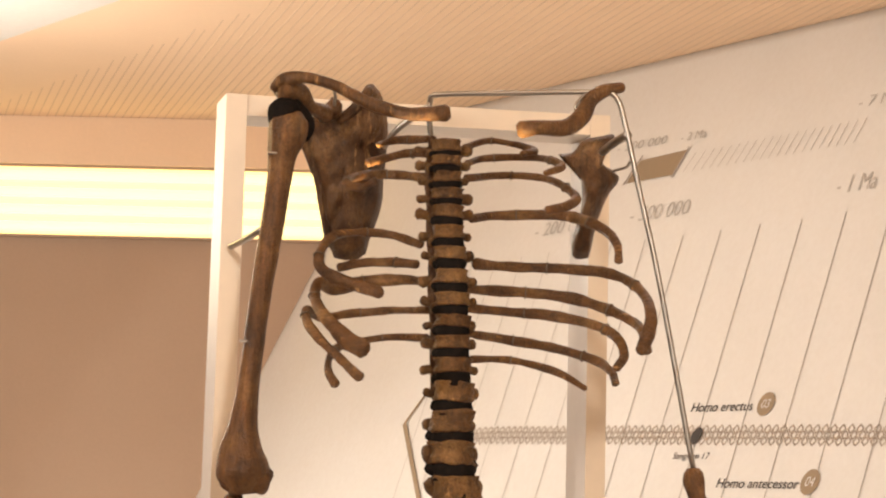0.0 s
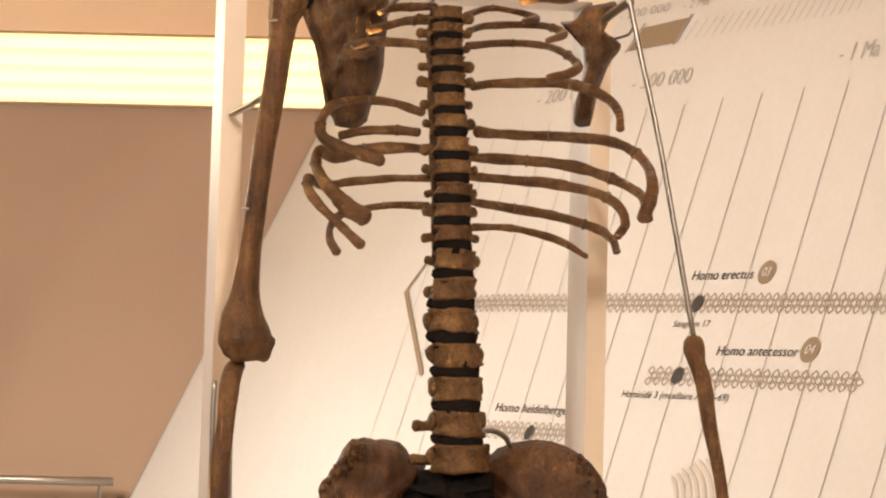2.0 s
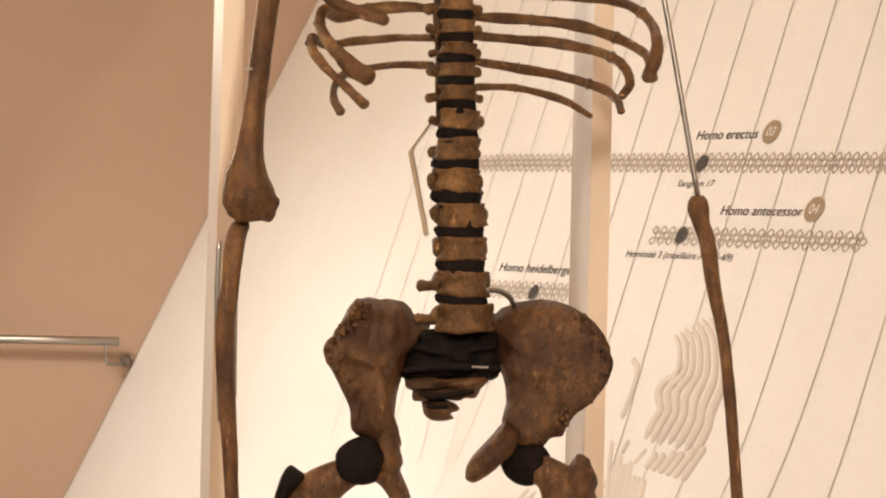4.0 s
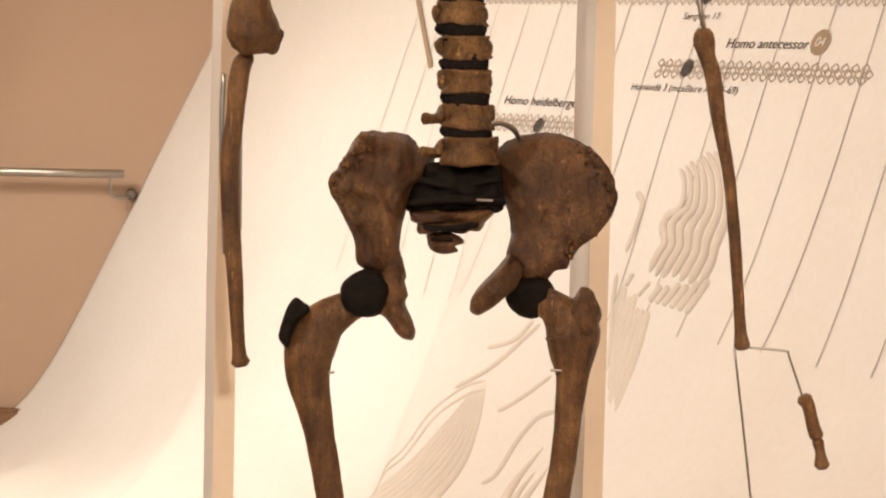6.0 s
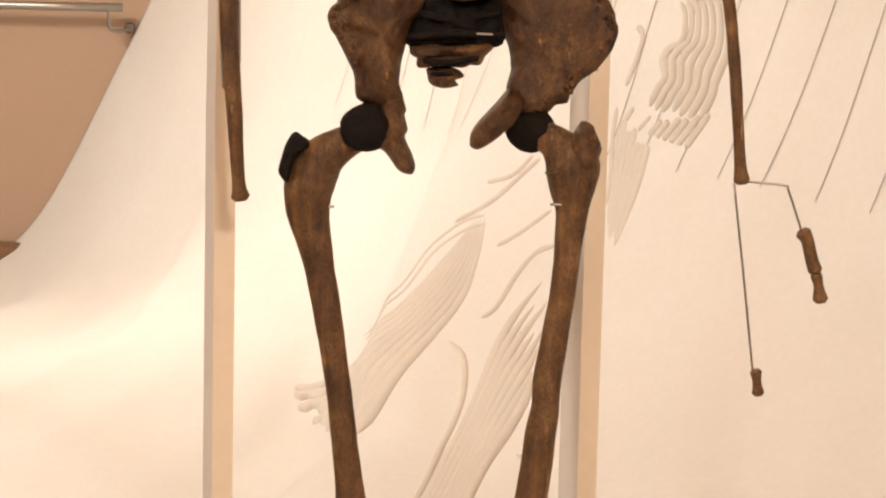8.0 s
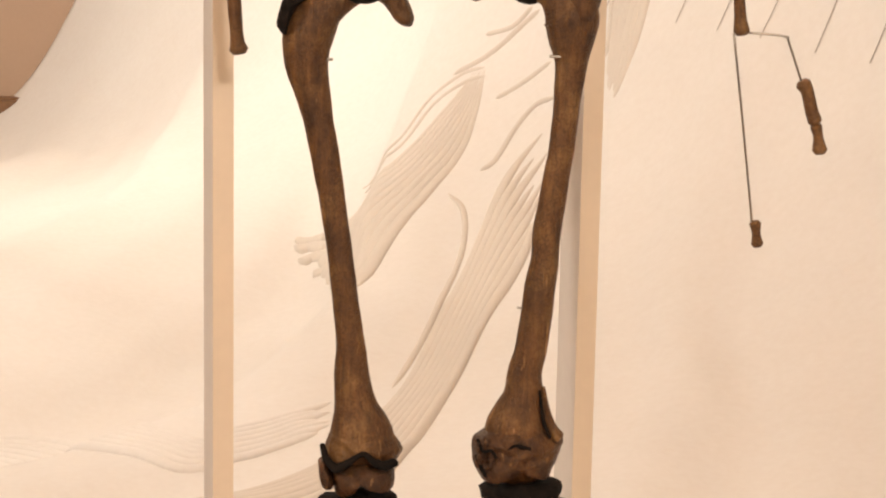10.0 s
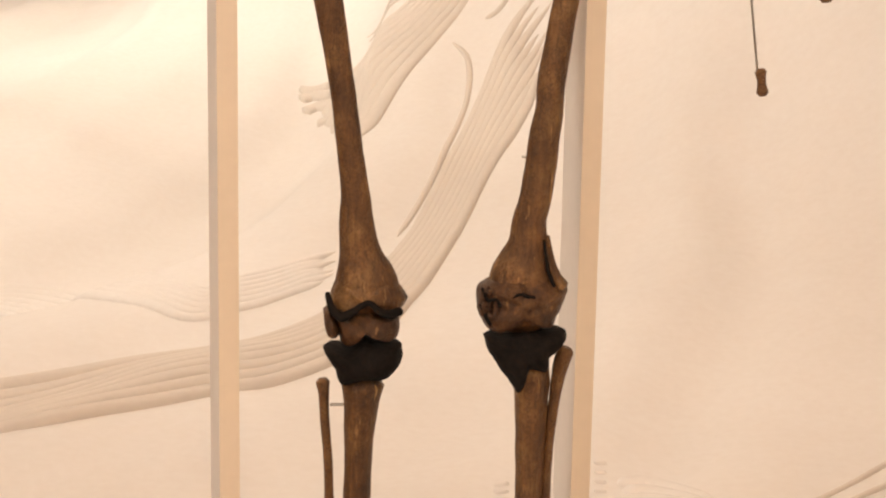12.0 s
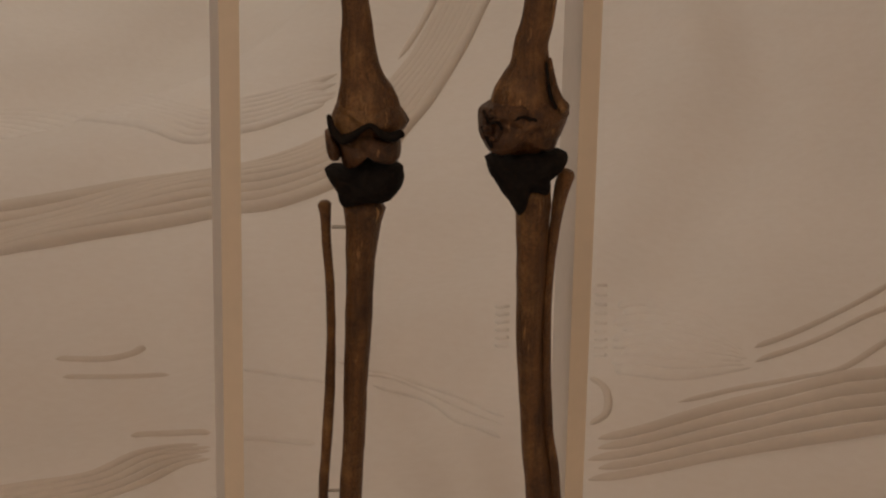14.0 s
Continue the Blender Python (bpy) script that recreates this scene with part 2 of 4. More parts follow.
tagged(link("wall_south", bm, WALL, smooth=False), "beige painted wall", "wall", kind="structure")
bm = bmesh.new()
box(bm, (-8, -4, TOP), (8, FAR, TOP + 0.15))
# thin strips, not recesses; their darker colour draws the groove shade
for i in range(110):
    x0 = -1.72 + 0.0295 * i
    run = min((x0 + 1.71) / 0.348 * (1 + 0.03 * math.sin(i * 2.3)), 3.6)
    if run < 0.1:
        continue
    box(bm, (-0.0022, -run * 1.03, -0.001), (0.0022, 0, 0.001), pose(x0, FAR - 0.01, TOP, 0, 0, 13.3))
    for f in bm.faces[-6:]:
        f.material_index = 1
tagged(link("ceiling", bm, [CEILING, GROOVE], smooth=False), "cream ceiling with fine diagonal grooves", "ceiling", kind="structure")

# added white plate: its colour stands for a brighter lit ceiling area
bm = bmesh.new()
edge = [(-1.319 - 0.418 * 6, 7.002 + 0.614 * 6), (-0.901 + 0.418 * 2, 6.388 - 0.614 * 2)]
edge[0] = (-1.319 - 0.418 * 2.4, 7.002 + 0.614 * 2.4)
lo = [bm.verts.new((x, y, TOP - 0.006)) for x, y in (edge[0], edge[1], (-4, 4.5), (-5, 8.4))]
hi = [bm.verts.new((v.co.x, v.co.y, TOP - 0.001)) for v in lo]
bm.faces.new(lo)
bm.faces.new(hi)
for k in range(4):
    bm.faces.new((lo[k], lo[(k + 1) % 4], hi[(k + 1) % 4], hi[k]))
tagged(link("bright_ceiling_plate", bm, PLASTER, smooth=False), "white plate standing in for a brightly lit part of the ceiling", "ceiling", kind="structure")

# The white display wall: it leans out, then sweeps forward into the floor.
NX, NY, REACH = 0.8566, 0.5160, 4.205


def bend(q, p):
    w = ((1 - q) ** 3, 3 * q * (1 - q) ** 2, 3 * q * q * (1 - q), q**3)
    return [sum(a * b[i] for a, b in zip(w, p)) for i in (0, 1)]


def section(p, end):
    return np.array([[0.0, TOP]] + [bend(i / 59, p) for i in range(60)] + [end])


# the foot of the wall is tight at the far end and wide near the skeleton
FAR_FOOT = section([(0.90, 0.48), (1.16, -0.14), (1.2, -0.08), (2.2, -0.05)], [3.9, 0.03])
NEAR_FOOT = section([(0.70, 0.92), (1.02, 0.15), (1.5, 0.05), (2.5, 0.05)], [3.9, 0.05])
ARC = [0.0]
for a, b in zip(NEAR_FOOT, NEAR_FOOT[1:]):
    ARC.append(ARC[-1] + math.hypot(b[0] - a[0], b[1] - a[1]))


VALLEY = [(1.5, -5.728), (2.233, -5.678), (2.448, -5.59), (2.637, -5.452), (2.882, -5.2), (3.048, -4.931), (3.273, -4.737), (3.685, -4.375), (3.917, -4.274), (4.176, -4.21), (5.076, -3.81)]


def soft_step(w):
    w = min(1.0, max(0.0, w))
    return w * w * (3 - 2 * w)


def folds(s, p):
    """Soft folds of the lower wall; the deepest runs down it and out over its foot."""
    low = soft_step((p - 1.58) / 0.7) * soft_step((s + 7.9) / 1.2)
    u = s - float(np.interp(p, [q for q, _ in VALLEY], [v for _, v in VALLEY]))
    dip = soft_step((u + 0.62) / 0.58) if u < -0.04 else 1 - soft_step((u + 0.04) / 0.20)
    swell = 0.075 * noise.noise((u * 1.5, p * 0.25, 3)) + 0.036 * noise.noise((u * 4.0, p * 0.3, 7))
    sag = soft_step((p - 3.1) / 0.6) * (0.016 * noise.noise((s * 2.2 + p * 1.1, p * 2.4 - s, 11)) + 0.005 * noise.noise((s * 6.0, p * 4.5, 5)))
    return low * (swell - 0.11 * dip) + sag


def on_sheet(s, p, lift=0.0):
    """The place s metres along the display wall and p metres down its curve; lift: proud of it."""
    k = min(1.0, max(0.0, (s + 7.9) / 2.0))
    k = k * k * (3 - 2 * k)
    i = max(0, min(len(ARC) - 2, int(np.searchsorted(ARC, p)) - 1))
    w = (p - ARC[i]) / (ARC[i + 1] - ARC[i])
    (g0, z0), (g1, z1) = FAR_FOOT[i] * (1 - k) + NEAR_FOOT[i] * k, FAR_FOOT[i + 1] * (1 - k) + NEAR_FOOT[i + 1] * k
    g, z = g0 + w * (g1 - g0), z0 + w * (z1 - z0)
    size = math.hypot(g1 - g0, z1 - z0)
    tg, tz = (g1 - g0) / size, (z1 - z0) / size
    lift += folds(s, p)
    g, z = g - lift * tz, z + lift * tg
    c = REACH - g
    return Vector((NX * c + NY * s, NY * c - NX * s, z))


COLS = 340
bm = bmesh.new()
rows = []
levels = [i * ARC[1] / 60 for i in range(60)] + ARC[1:-1] + [ARC[-2] + (ARC[-1] - ARC[-2]) * i / 30 for i in range(1, 31)]
for p in levels:
    g = np.interp(p, ARC, FAR_FOOT[:, 0])
    start = (NY * (REACH - g) - (FAR - 0.002)) / NX
    row = []
    for i in range(COLS + 1):
        w = i / COLS
        row.append(bm.verts.new(on_sheet(start + (3.5 - start) * (0.55 * w + 0.45 * w**3), p)))
    rows.append(row)
for a, b in zip(rows, rows[1:]):
    for i in range(COLS):
        bm.faces.new((a[i], a[i + 1], b[i + 1], b[i]))
solid = link("wall_display", bm, PLASTER)
thick = solid.modifiers.new("thickness", "SOLIDIFY")
# the thickness lies behind the visible face
faces_back = sum(f.normal.x * NX + f.normal.y * NY - f.normal.z for f in solid.data.polygons) > 0
thick.thickness, thick.offset = 0.02, 1 if faces_back else -1
tagged(solid, "white curved display wall sweeping forward into the floor", "wall", kind="structure")

bm = bmesh.new()
box(bm, (-7.9, FAR - 0.06, BASE), (-1.3, FAR - 0.001, 0.075), bevel=0.01)
tagged(link("baseboard", bm, WOOD, smooth=False), "rough brown wooden skirting", "skirting", kind="structure")
handrail = tagged(new("handrail"), "brushed metal handrail on wall brackets", "handrail")
bm = bmesh.new()
tube(bm, [(-6, 8.4, 0.91, 0.015), (-3, 8.4, 0.912, 0.015), (-1.125, 8.4, 0.914, 0.015)], sides=14, cap=0.05)
part("rail", bm, STEEL, handrail)
for x in (-1.17, -3.2, -5.2):
    bm = bmesh.new()
    tube(bm, [(x, 8.4, 0.905, 0.006), (x, 8.4, 0.855, 0.006), (x + 0.008, 8.4, 0.838, 0.006), (x + 0.025, 8.42, 0.832, 0.006), (x + 0.06, 8.485, 0.832, 0.006)], sides=10)
    bracket = part("bracket", bm, STEEL, handrail)
    bm = bmesh.new()
    tube(bm, [(x + 0.06, 8.475, 0.84, 0.019), (x + 0.06, 8.4995, 0.84, 0.019)], sides=20, cap=0.02)
    part("flange", bm, WIRE, bracket)

# light strip on the end wall
LOW, HIGH = 2.232, 2.473
light_strip = tagged(new("light_strip"), "long glowing warm yellow light strip set in the wall", "light")
bm = bmesh.new()
box(bm, (-7, FAR - 0.012, LOW), (-0.1, FAR - 0.001, HIGH))
part("diffuser", bm, TUBE_LIGHT, light_strip, smooth=False)
for k in range(4):
    bm = bmesh.new()
    z = LOW + (HIGH - LOW) * (k + 0.5) / 4
    tube(bm, [(-7, FAR - 0.02, z, 0.017), (-3, FAR - 0.02, z, 0.017), (-0.1, FAR - 0.02, z, 0.017)], sides=10, flat=0.4)
    part("light_tube", bm, BRIGHT_TUBE, light_strip)
bm = bmesh.new()
box(bm, (-7, FAR - 0.05, HIGH + 0.008), (-0.1, FAR - 0.001, TOP - 0.001))
tagged(link("soffit", bm, CEILING, smooth=False), "cream painted soffit band above the light strip", "soffit", kind="structure")
for z in (LOW - 0.008, HIGH):
    bm = bmesh.new()
    box(bm, (-7, FAR - 0.03, z), (-0.1, FAR - 0.001, z + 0.008))
    part("trim_edge", bm, WALL, light_strip, smooth=False)

# ---- the white frame round the skeleton ----
frame_at = pose(-0.1992, 2.09, 0, 0, 0, 13)
display_frame = tagged(new("display_frame"), "display frame with white side faces and tan front edges", "frame")
WIDE, TALL, BAR, DEEP = 0.3545, 1.695, 0.0185, 0.062
for x0 in (0.0, WIDE - BAR):
    bm = bmesh.new()
    box(bm, (x0, 0, 0.04), (x0 + BAR, DEEP, 1.15), frame_at)
    box(bm, (x0, 0, 1.15), (x0 + BAR, DEEP, TALL), frame_at)
    bmesh.ops.remove_doubles(bm, verts=bm.verts[:], dist=0.0001)
    bmesh.ops.delete(bm, geom=[f for f in bm.faces if all(abs(v.co.z - 1.15) < 0.001 for v in f.verts)], context="FACES_ONLY")
    for v in bm.verts:
        v.co.x += 0.0095 * max(0.0, v.co.z - 1.15) * (x0 == 0.0)
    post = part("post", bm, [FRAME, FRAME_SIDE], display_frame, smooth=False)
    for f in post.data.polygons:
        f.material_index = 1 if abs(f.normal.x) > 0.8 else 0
bm = bmesh.new()
box(bm, (BAR + 0.0053, 0.0002, TALL - BAR), (WIDE - BAR - 0.0001, DEEP - 0.0002, TALL - 0.0002), frame_at)
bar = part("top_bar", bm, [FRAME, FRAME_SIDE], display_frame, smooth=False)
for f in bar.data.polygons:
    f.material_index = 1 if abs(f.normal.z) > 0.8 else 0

# ---- skeleton ----
skeleton = tagged(new("skeleton_cast"), "dark brown fossil skeleton cast mounted upright on steel rods", "skeleton")


def bone(name, rows, mat=BONE, rough=0.09, flat=1.0, label="", sides=24, cap=0.6, n=None):
    bm = bmesh.new()
    tube(bm, rows, sides=sides, rough=rough, flat=flat, cap=cap, n=n)
    return part(name, bm, mat, skeleton, label)


# spine
BODIES = [(-0.0015, 2, 1.6399, 0.0127, 0.0066), (-0.0012, 2, 1.6271, 0.0132, 0.0052), (-0.0004, 2, 1.6138, 0.0132, 0.0056), (0.0004, 2, 1.5996, 0.0131, 0.0056), (0.0012, 2, 1.585, 0.0131, 0.0066), (0.002, 2, 1.568, 0.0131, 0.007), (0.0038, 2, 1.5502, 0.0136, 0.007), (0.0051, 2, 1.5309, 0.014, 0.0075), (0.006, 2, 1.5117, 0.0145, 0.007), (0.0064, 2, 1.4939, 0.0145, 0.0065), (0.0068, 2, 1.4766, 0.0149, 0.007), (0.0077, 2, 1.457, 0.0159, 0.0079), (0.0091, 2, 1.4356, 0.0168, 0.0084), (0.0087, 2, 1.4114, 0.0186, 0.0093), (0.0088, 2, 1.3845, 0.0195, 0.0102), (0.0126, 2, 1.3568, 0.0195, 0.0102), (0.0137, 2, 1.3287, 0.0199, 0.0102), (0.0152, 2, 1.3003, 0.0208, 0.0106), (0.0172, 2, 1.2723, 0.0231, 0.0115)]
for x, y, z, w, h in BODIES:
    bm = bmesh.new()
    k = BODIES.index((x, y, z, w, h))
    tall = 0.96 if k > 11 else 0.76
    ring = [(x, y, z + h * tall * a, w * b) for a, b in ((-1.0, 0.97), (-0.84, 1.03), (-0.35, 0.95), (0.3, 0.93), (0.84, 1.01), (1.0, 0.95))]
    tube(bm, ring, sides=28, n=16, rough=0.17, flat=0.8, grain=130, cap=0.06)
    for v in bm.verts:
        u = (v.co.x - x) / w
        e = max(abs(v.co.z - z) / h - 0.4, 0) * 1.6
        v.co.z += h * e * (0.11 * math.sin(k * 2.4 + u * 1.6) * (1 if v.co.z < z else 0.6) + 0.22 * noise.noise((u * 1.7 + k * 3.1, v.co.y * 60, 1.0 if v.co.z > z else 7.0)))
    if k < 14:
        for side, reach in ((-1, 0.0235), (1, 0.0175)):
            r = 0.0038 + 0.0008 * math.sin(k * 2.1 + side)
            tube(bm, [(x + side * 0.008, y + 0.02, z, r * 1.1), (x + side * reach * 0.7, y + 0.018, z - 0.002, r), (x + side * (reach + 0.0015 * math.cos(k * 1.7)), y + 0.016, z - 0.002 + 0.002 * math.sin(k * 3.3), r * 1.15)], sides=10, n=7, rough=0.2, grain=120)
        blob(bm, (x - 0.0125, y + 0.012, z - h), (0.005, 0.007, 0.0045), 0.5, 150, 14)
    else:
        blob(bm, (x - w * 0.95, y + 0.012, z + 0.001), (0.0065, 0.009, 0.0085), 0.35, 110, 14)
        blob(bm, (x + w * 0.85, y + 0.014, z), (0.005, 0.009, 0.007), 0.35, 110, 14)
        if k > 16:
            tube(bm, [(x - w * 0.9, y + 0.02, z - 0.002, 0.005), (x - w * 1.4, y + 0.016, z - 0.003, 0.0042), (x - w * 1.72, y + 0.014, z - 0.002, 0.0048)], sides=10, n=8, rough=0.3, grain=120)
    part("vertebra", bm, BONE_SPINE, skeleton)
for (x, y, z, w, h), (x2, y2, z2, w2, h2) in zip(BODIES, BODIES[1:]):
    bm = bmesh.new()
    tube(bm, [((x + x2) / 2, y, z - h * 0.5, w * 0.87), ((x + x2) / 2, y, (z + z2) / 2, w * 0.93), ((x + x2) / 2, y, z2 + h2 * 0.5, w2 * 0.87)], sides=22, flat=0.8, n=9, cap=0.1, rough=0.12, grain=160)
    blob(bm, (x - w * 0.78, y + 0.004, (z + z2) / 2 + 0.001 * math.sin(z * 900)), (w * 0.36, 0.007, h * 0.55), 0.4, 130, 12)
    part("spinal_disc", bm, BLACK, skeleton, "black filler disc between vertebrae")

# ribs
RIBS = [
    [(0.0138, 2.02, 1.6412, 0.0033), (0.033, 2.04, 1.6504, 0.0034), (0.0524, 2.03, 1.6474, 0.0033), (0.0715, 2, 1.6373, 0.0038), (0.0606, 1.98, 1.6318, 0.0023)],
    [(0.016, 2.02, 1.6279, 0.0038), (0.0309, 2.04, 1.6353, 0.0038), (0.0718, 2.03, 1.6358, 0.0038), (0.0896, 2, 1.6282, 0.0038), (0.0937, 1.985, 1.6215, 0.0042), (0.0801, 1.97, 1.6145, 0.0032)],
    [(0.0153, 2.02, 1.6154, 0.0038), (0.0433, 2.045, 1.6217, 0.0038), (0.0768, 2.03, 1.619, 0.0038), (0.0946, 2, 1.6093, 0.0042), (0.1057, 1.975, 1.5956, 0.0046), (0.0981, 1.96, 1.5871, 0.0046), (0.0812, 1.95, 1.5818, 0.0041)],
    [(0.0198, 2.02, 1.5811, 0.0043), (0.0416, 2.045, 1.5873, 0.0048), (0.0826, 2.04, 1.5881, 0.0053), (0.1105, 2.015, 1.583, 0.0057), (0.1319, 1.98, 1.5687, 0.0046), (0.139, 1.96, 1.5556, 0.0041), (0.1395, 1.945, 1.5408, 0.0041)],
    [(0.0248, 2.02, 1.5436, 0.0057), (0.0501, 2.045, 1.5441, 0.0048), (0.0992, 2.04, 1.5428, 0.0053), (0.1323, 2.02, 1.5384, 0.0052), (0.1517, 1.995, 1.5295, 0.0051), (0.1643, 1.97, 1.5137, 0.0051), (0.1665, 1.95, 1.4975, 0.0055), (0.1636, 1.94, 1.483, 0.0063), (0.1575, 1.93, 1.4678, 0.0059)],
    [(0.0191, 2.02, 1.5221, 0.0043), (0.0524, 2.045, 1.523, 0.0053), (0.0955, 2.045, 1.5202, 0.0057), (0.1288, 2.025, 1.5107, 0.0057), (0.1526, 2, 1.498, 0.0051), (0.1623, 1.98, 1.4875, 0.0051), (0.1641, 1.96, 1.4697, 0.0055)],
    [(0.0204, 2.02, 1.506, 0.0042), (0.0527, 2.045, 1.5058, 0.0048), (0.0956, 2.04, 1.5021, 0.0052), (0.1287, 2.02, 1.4933, 0.0052), (0.1428, 1.99, 1.4813, 0.0046), (0.147, 1.97, 1.4663, 0.0046), (0.1397, 1.955, 1.4548, 0.0041)],
    [(0.0209, 2.02, 1.4848, 0.0038), (0.0532, 2.045, 1.4823, 0.0048), (0.0874, 2.04, 1.4766, 0.0048), (0.1246, 2.015, 1.4651, 0.0047), (0.1376, 1.99, 1.4542, 0.0042), (0.1408, 1.975, 1.4434, 0.0041)],
    [(0.0232, 2.02, 1.4636, 0.0038), (0.0534, 2.04, 1.4649, 0.0038), (0.0788, 2.03, 1.4597, 0.0038), (0.0992, 2.01, 1.4516, 0.0037), (0.1169, 1.99, 1.4398, 0.0028)],
    [(-0.0168, 2.02, 1.6478, 0.0038), (-0.0448, 2.04, 1.6491, 0.0038), (-0.0594, 2.02, 1.642, 0.0029)],
    [(-0.0156, 2.02, 1.6353, 0.0038), (-0.0373, 2.04, 1.6377, 0.0043), (-0.0674, 2.015, 1.6258, 0.0038)],
    [(-0.0189, 2.02, 1.6156, 0.0043), (-0.0489, 2.04, 1.62, 0.0043), (-0.0721, 2.02, 1.6158, 0.0047), (-0.0837, 1.985, 1.6048, 0.0042), (-0.0699, 1.965, 1.5988, 0.0037), (-0.0586, 1.955, 1.6034, 0.0037)],
    [(-0.0209, 2.02, 1.5583, 0.0043), (-0.0429, 2.045, 1.5681, 0.0043), (-0.0716, 2.04, 1.5703, 0.0043), (-0.0919, 2.015, 1.5643, 0.0043), (-0.1023, 1.985, 1.55, 0.0046), (-0.1023, 1.965, 1.5341, 0.0051), (-0.0905, 1.955, 1.5243, 0.0059), (-0.0717, 1.945, 1.5169, 0.0055), (-0.0522, 1.935, 1.5101, 0.0063)],
    [(-0.0239, 2.02, 1.542, 0.0043), (-0.0472, 2.045, 1.5458, 0.0048), (-0.0713, 2.05, 1.5448, 0.0048), (-0.0901, 2.045, 1.5401, 0.0043)],
    [(-0.0132, 2.025, 1.528, 0.0043), (-0.0421, 2.05, 1.5315, 0.0053), (-0.0708, 2.05, 1.5284, 0.0062), (-0.094, 2.035, 1.5209, 0.0062), (-0.1047, 2.01, 1.5242, 0.0056), (-0.1079, 1.995, 1.5134, 0.0051), (-0.1018, 1.975, 1.4989, 0.006), (-0.0897, 1.96, 1.4843, 0.0073), (-0.0762, 1.95, 1.4716, 0.0082), (-0.0639, 1.94, 1.4653, 0.0086)],
    [(-0.0136, 2.025, 1.5042, 0.0043), (-0.0463, 2.05, 1.5049, 0.0038), (-0.0797, 2.05, 1.5018, 0.0043), (-0.1026, 2.03, 1.4965, 0.0047), (-0.1141, 2.005, 1.501, 0.0047), (-0.1118, 1.985, 1.4883, 0.0046), (-0.1, 1.97, 1.4732, 0.0046), (-0.0821, 1.96, 1.457, 0.0046), (-0.0668, 1.95, 1.4431, 0.005)],
    [(-0.014, 2.025, 1.481, 0.0038), (-0.0456, 2.045, 1.4821, 0.0033), (-0.0692, 2.04, 1.4779, 0.0038), (-0.0873, 2.02, 1.4715, 0.0042), (-0.0945, 2, 1.4599, 0.0037), (-0.0935, 1.985, 1.4484, 0.0042), (-0.0873, 1.975, 1.4379, 0.0046)],
]
for r in RIBS:
    r = [(x, y, z, w * 0.86) for x, y, z, w in r]
    bone("rib", r, BONE_RIB, rough=0.24, flat=0.7, sides=16, n=10 * len(r))

    c = spline(r, 41)
    for k in (10, 24) if len(r) > 5 else (12,):
        o, way = Vector(c[k][:3]), Vector(c[k + 1][:3] - c[k - 1][:3]).normalized()
        u = way.cross(Vector((0, 1, 0))).normalized()
        v = way.cross(u)
        bm = bmesh.new()
        tube(bm, [(*(o + (u * math.cos(w) + v * math.sin(w) * 0.75) * c[k][3] * 1.12), 0.0002) for w in [2 * math.pi * q / 14 for q in range(15)]], sides=5, n=29)
        part("wire_tie", bm, WIRE, skeleton, "thin wire tie round a rib")

# shoulder and arm
bone("neural_arch", [(-0.013, 2.018, 1.6485, 0.0038), (-0.0143, 2.018, 1.6221, 0.0047), (-0.0118, 2.018, 1.5744, 0.0047), (-0.0093, 2.018, 1.527, 0.0047), (-0.0073, 2.018, 1.4798, 0.0047), (-0.0054, 2.018, 1.4374, 0.0042)], BONE_ROUGH, rough=0.4, n=70)
bm = bmesh.new()
blade(bm, [(-0.1093, 2.04, 1.6744), (-0.0999, 2.04, 1.6824), (-0.0901, 2.04, 1.6738), (-0.0788, 2.04, 1.6828), (-0.0695, 2.04, 1.6977), (-0.0609, 2.045, 1.6928), (-0.0528, 2.05, 1.6743), (-0.0523, 2.055, 1.6492), (-0.0545, 2.06, 1.6167), (-0.0569, 2.06, 1.5932), (-0.0667, 2.06, 1.5619), (-0.0722, 2.06, 1.5501), (-0.0934, 2.06, 1.5496), (-0.1015, 2.06, 1.565), (-0.1058, 2.055, 1.5876), (-0.108, 2.05, 1.6064), (-0.114, 2.045, 1.625), (-0.1229, 2.04, 1.6421), (-0.1205, 2.04, 1.6615), (-0.1131, 2.04, 1.6714)], 0.014, 0.012, rough=0.007)
blob(bm, [(-0.0975, 2.024, 1.6721)][0], (0.0075, 0.010, 0.0085), 0.4, 90)
tube(bm, [(-0.1213, 2.036, 1.6463, 0.0048), (-0.1153, 2.04, 1.6301, 0.0043), (-0.1083, 2.046, 1.6093, 0.0038), (-0.1051, 2.052, 1.5859, 0.0034), (-0.0998, 2.056, 1.5622, 0.0029)], sides=10, rough=0.35)
tube(bm, [(-0.0929, 2.034, 1.6636, 0.0038), (-0.0789, 2.034, 1.676, 0.0043), (-0.0673, 2.036, 1.6912, 0.0048)], sides=10, rough=0.3)
for v in bm.verts:
    v.co = Vector((0, 0, EYE)) + (v.co - Vector((0, 0, EYE))) * 1.018
part("shoulder_blade", bm, BONE_FLAT, skeleton)
bone("collarbone", [(-0.1468, 2, 1.6853, 0.0038), (-0.1368, 1.995, 1.6913, 0.0061), (-0.1186, 1.99, 1.6928, 0.0047), (-0.0957, 1.985, 1.6862, 0.0047), (-0.0784, 1.98, 1.6768, 0.0051), (-0.0594, 1.975, 1.6679, 0.0056), (-0.0368, 1.97, 1.6615, 0.0056), (-0.0159, 1.97, 1.6615, 0.006), (-0.002, 1.97, 1.6627, 0.007)])
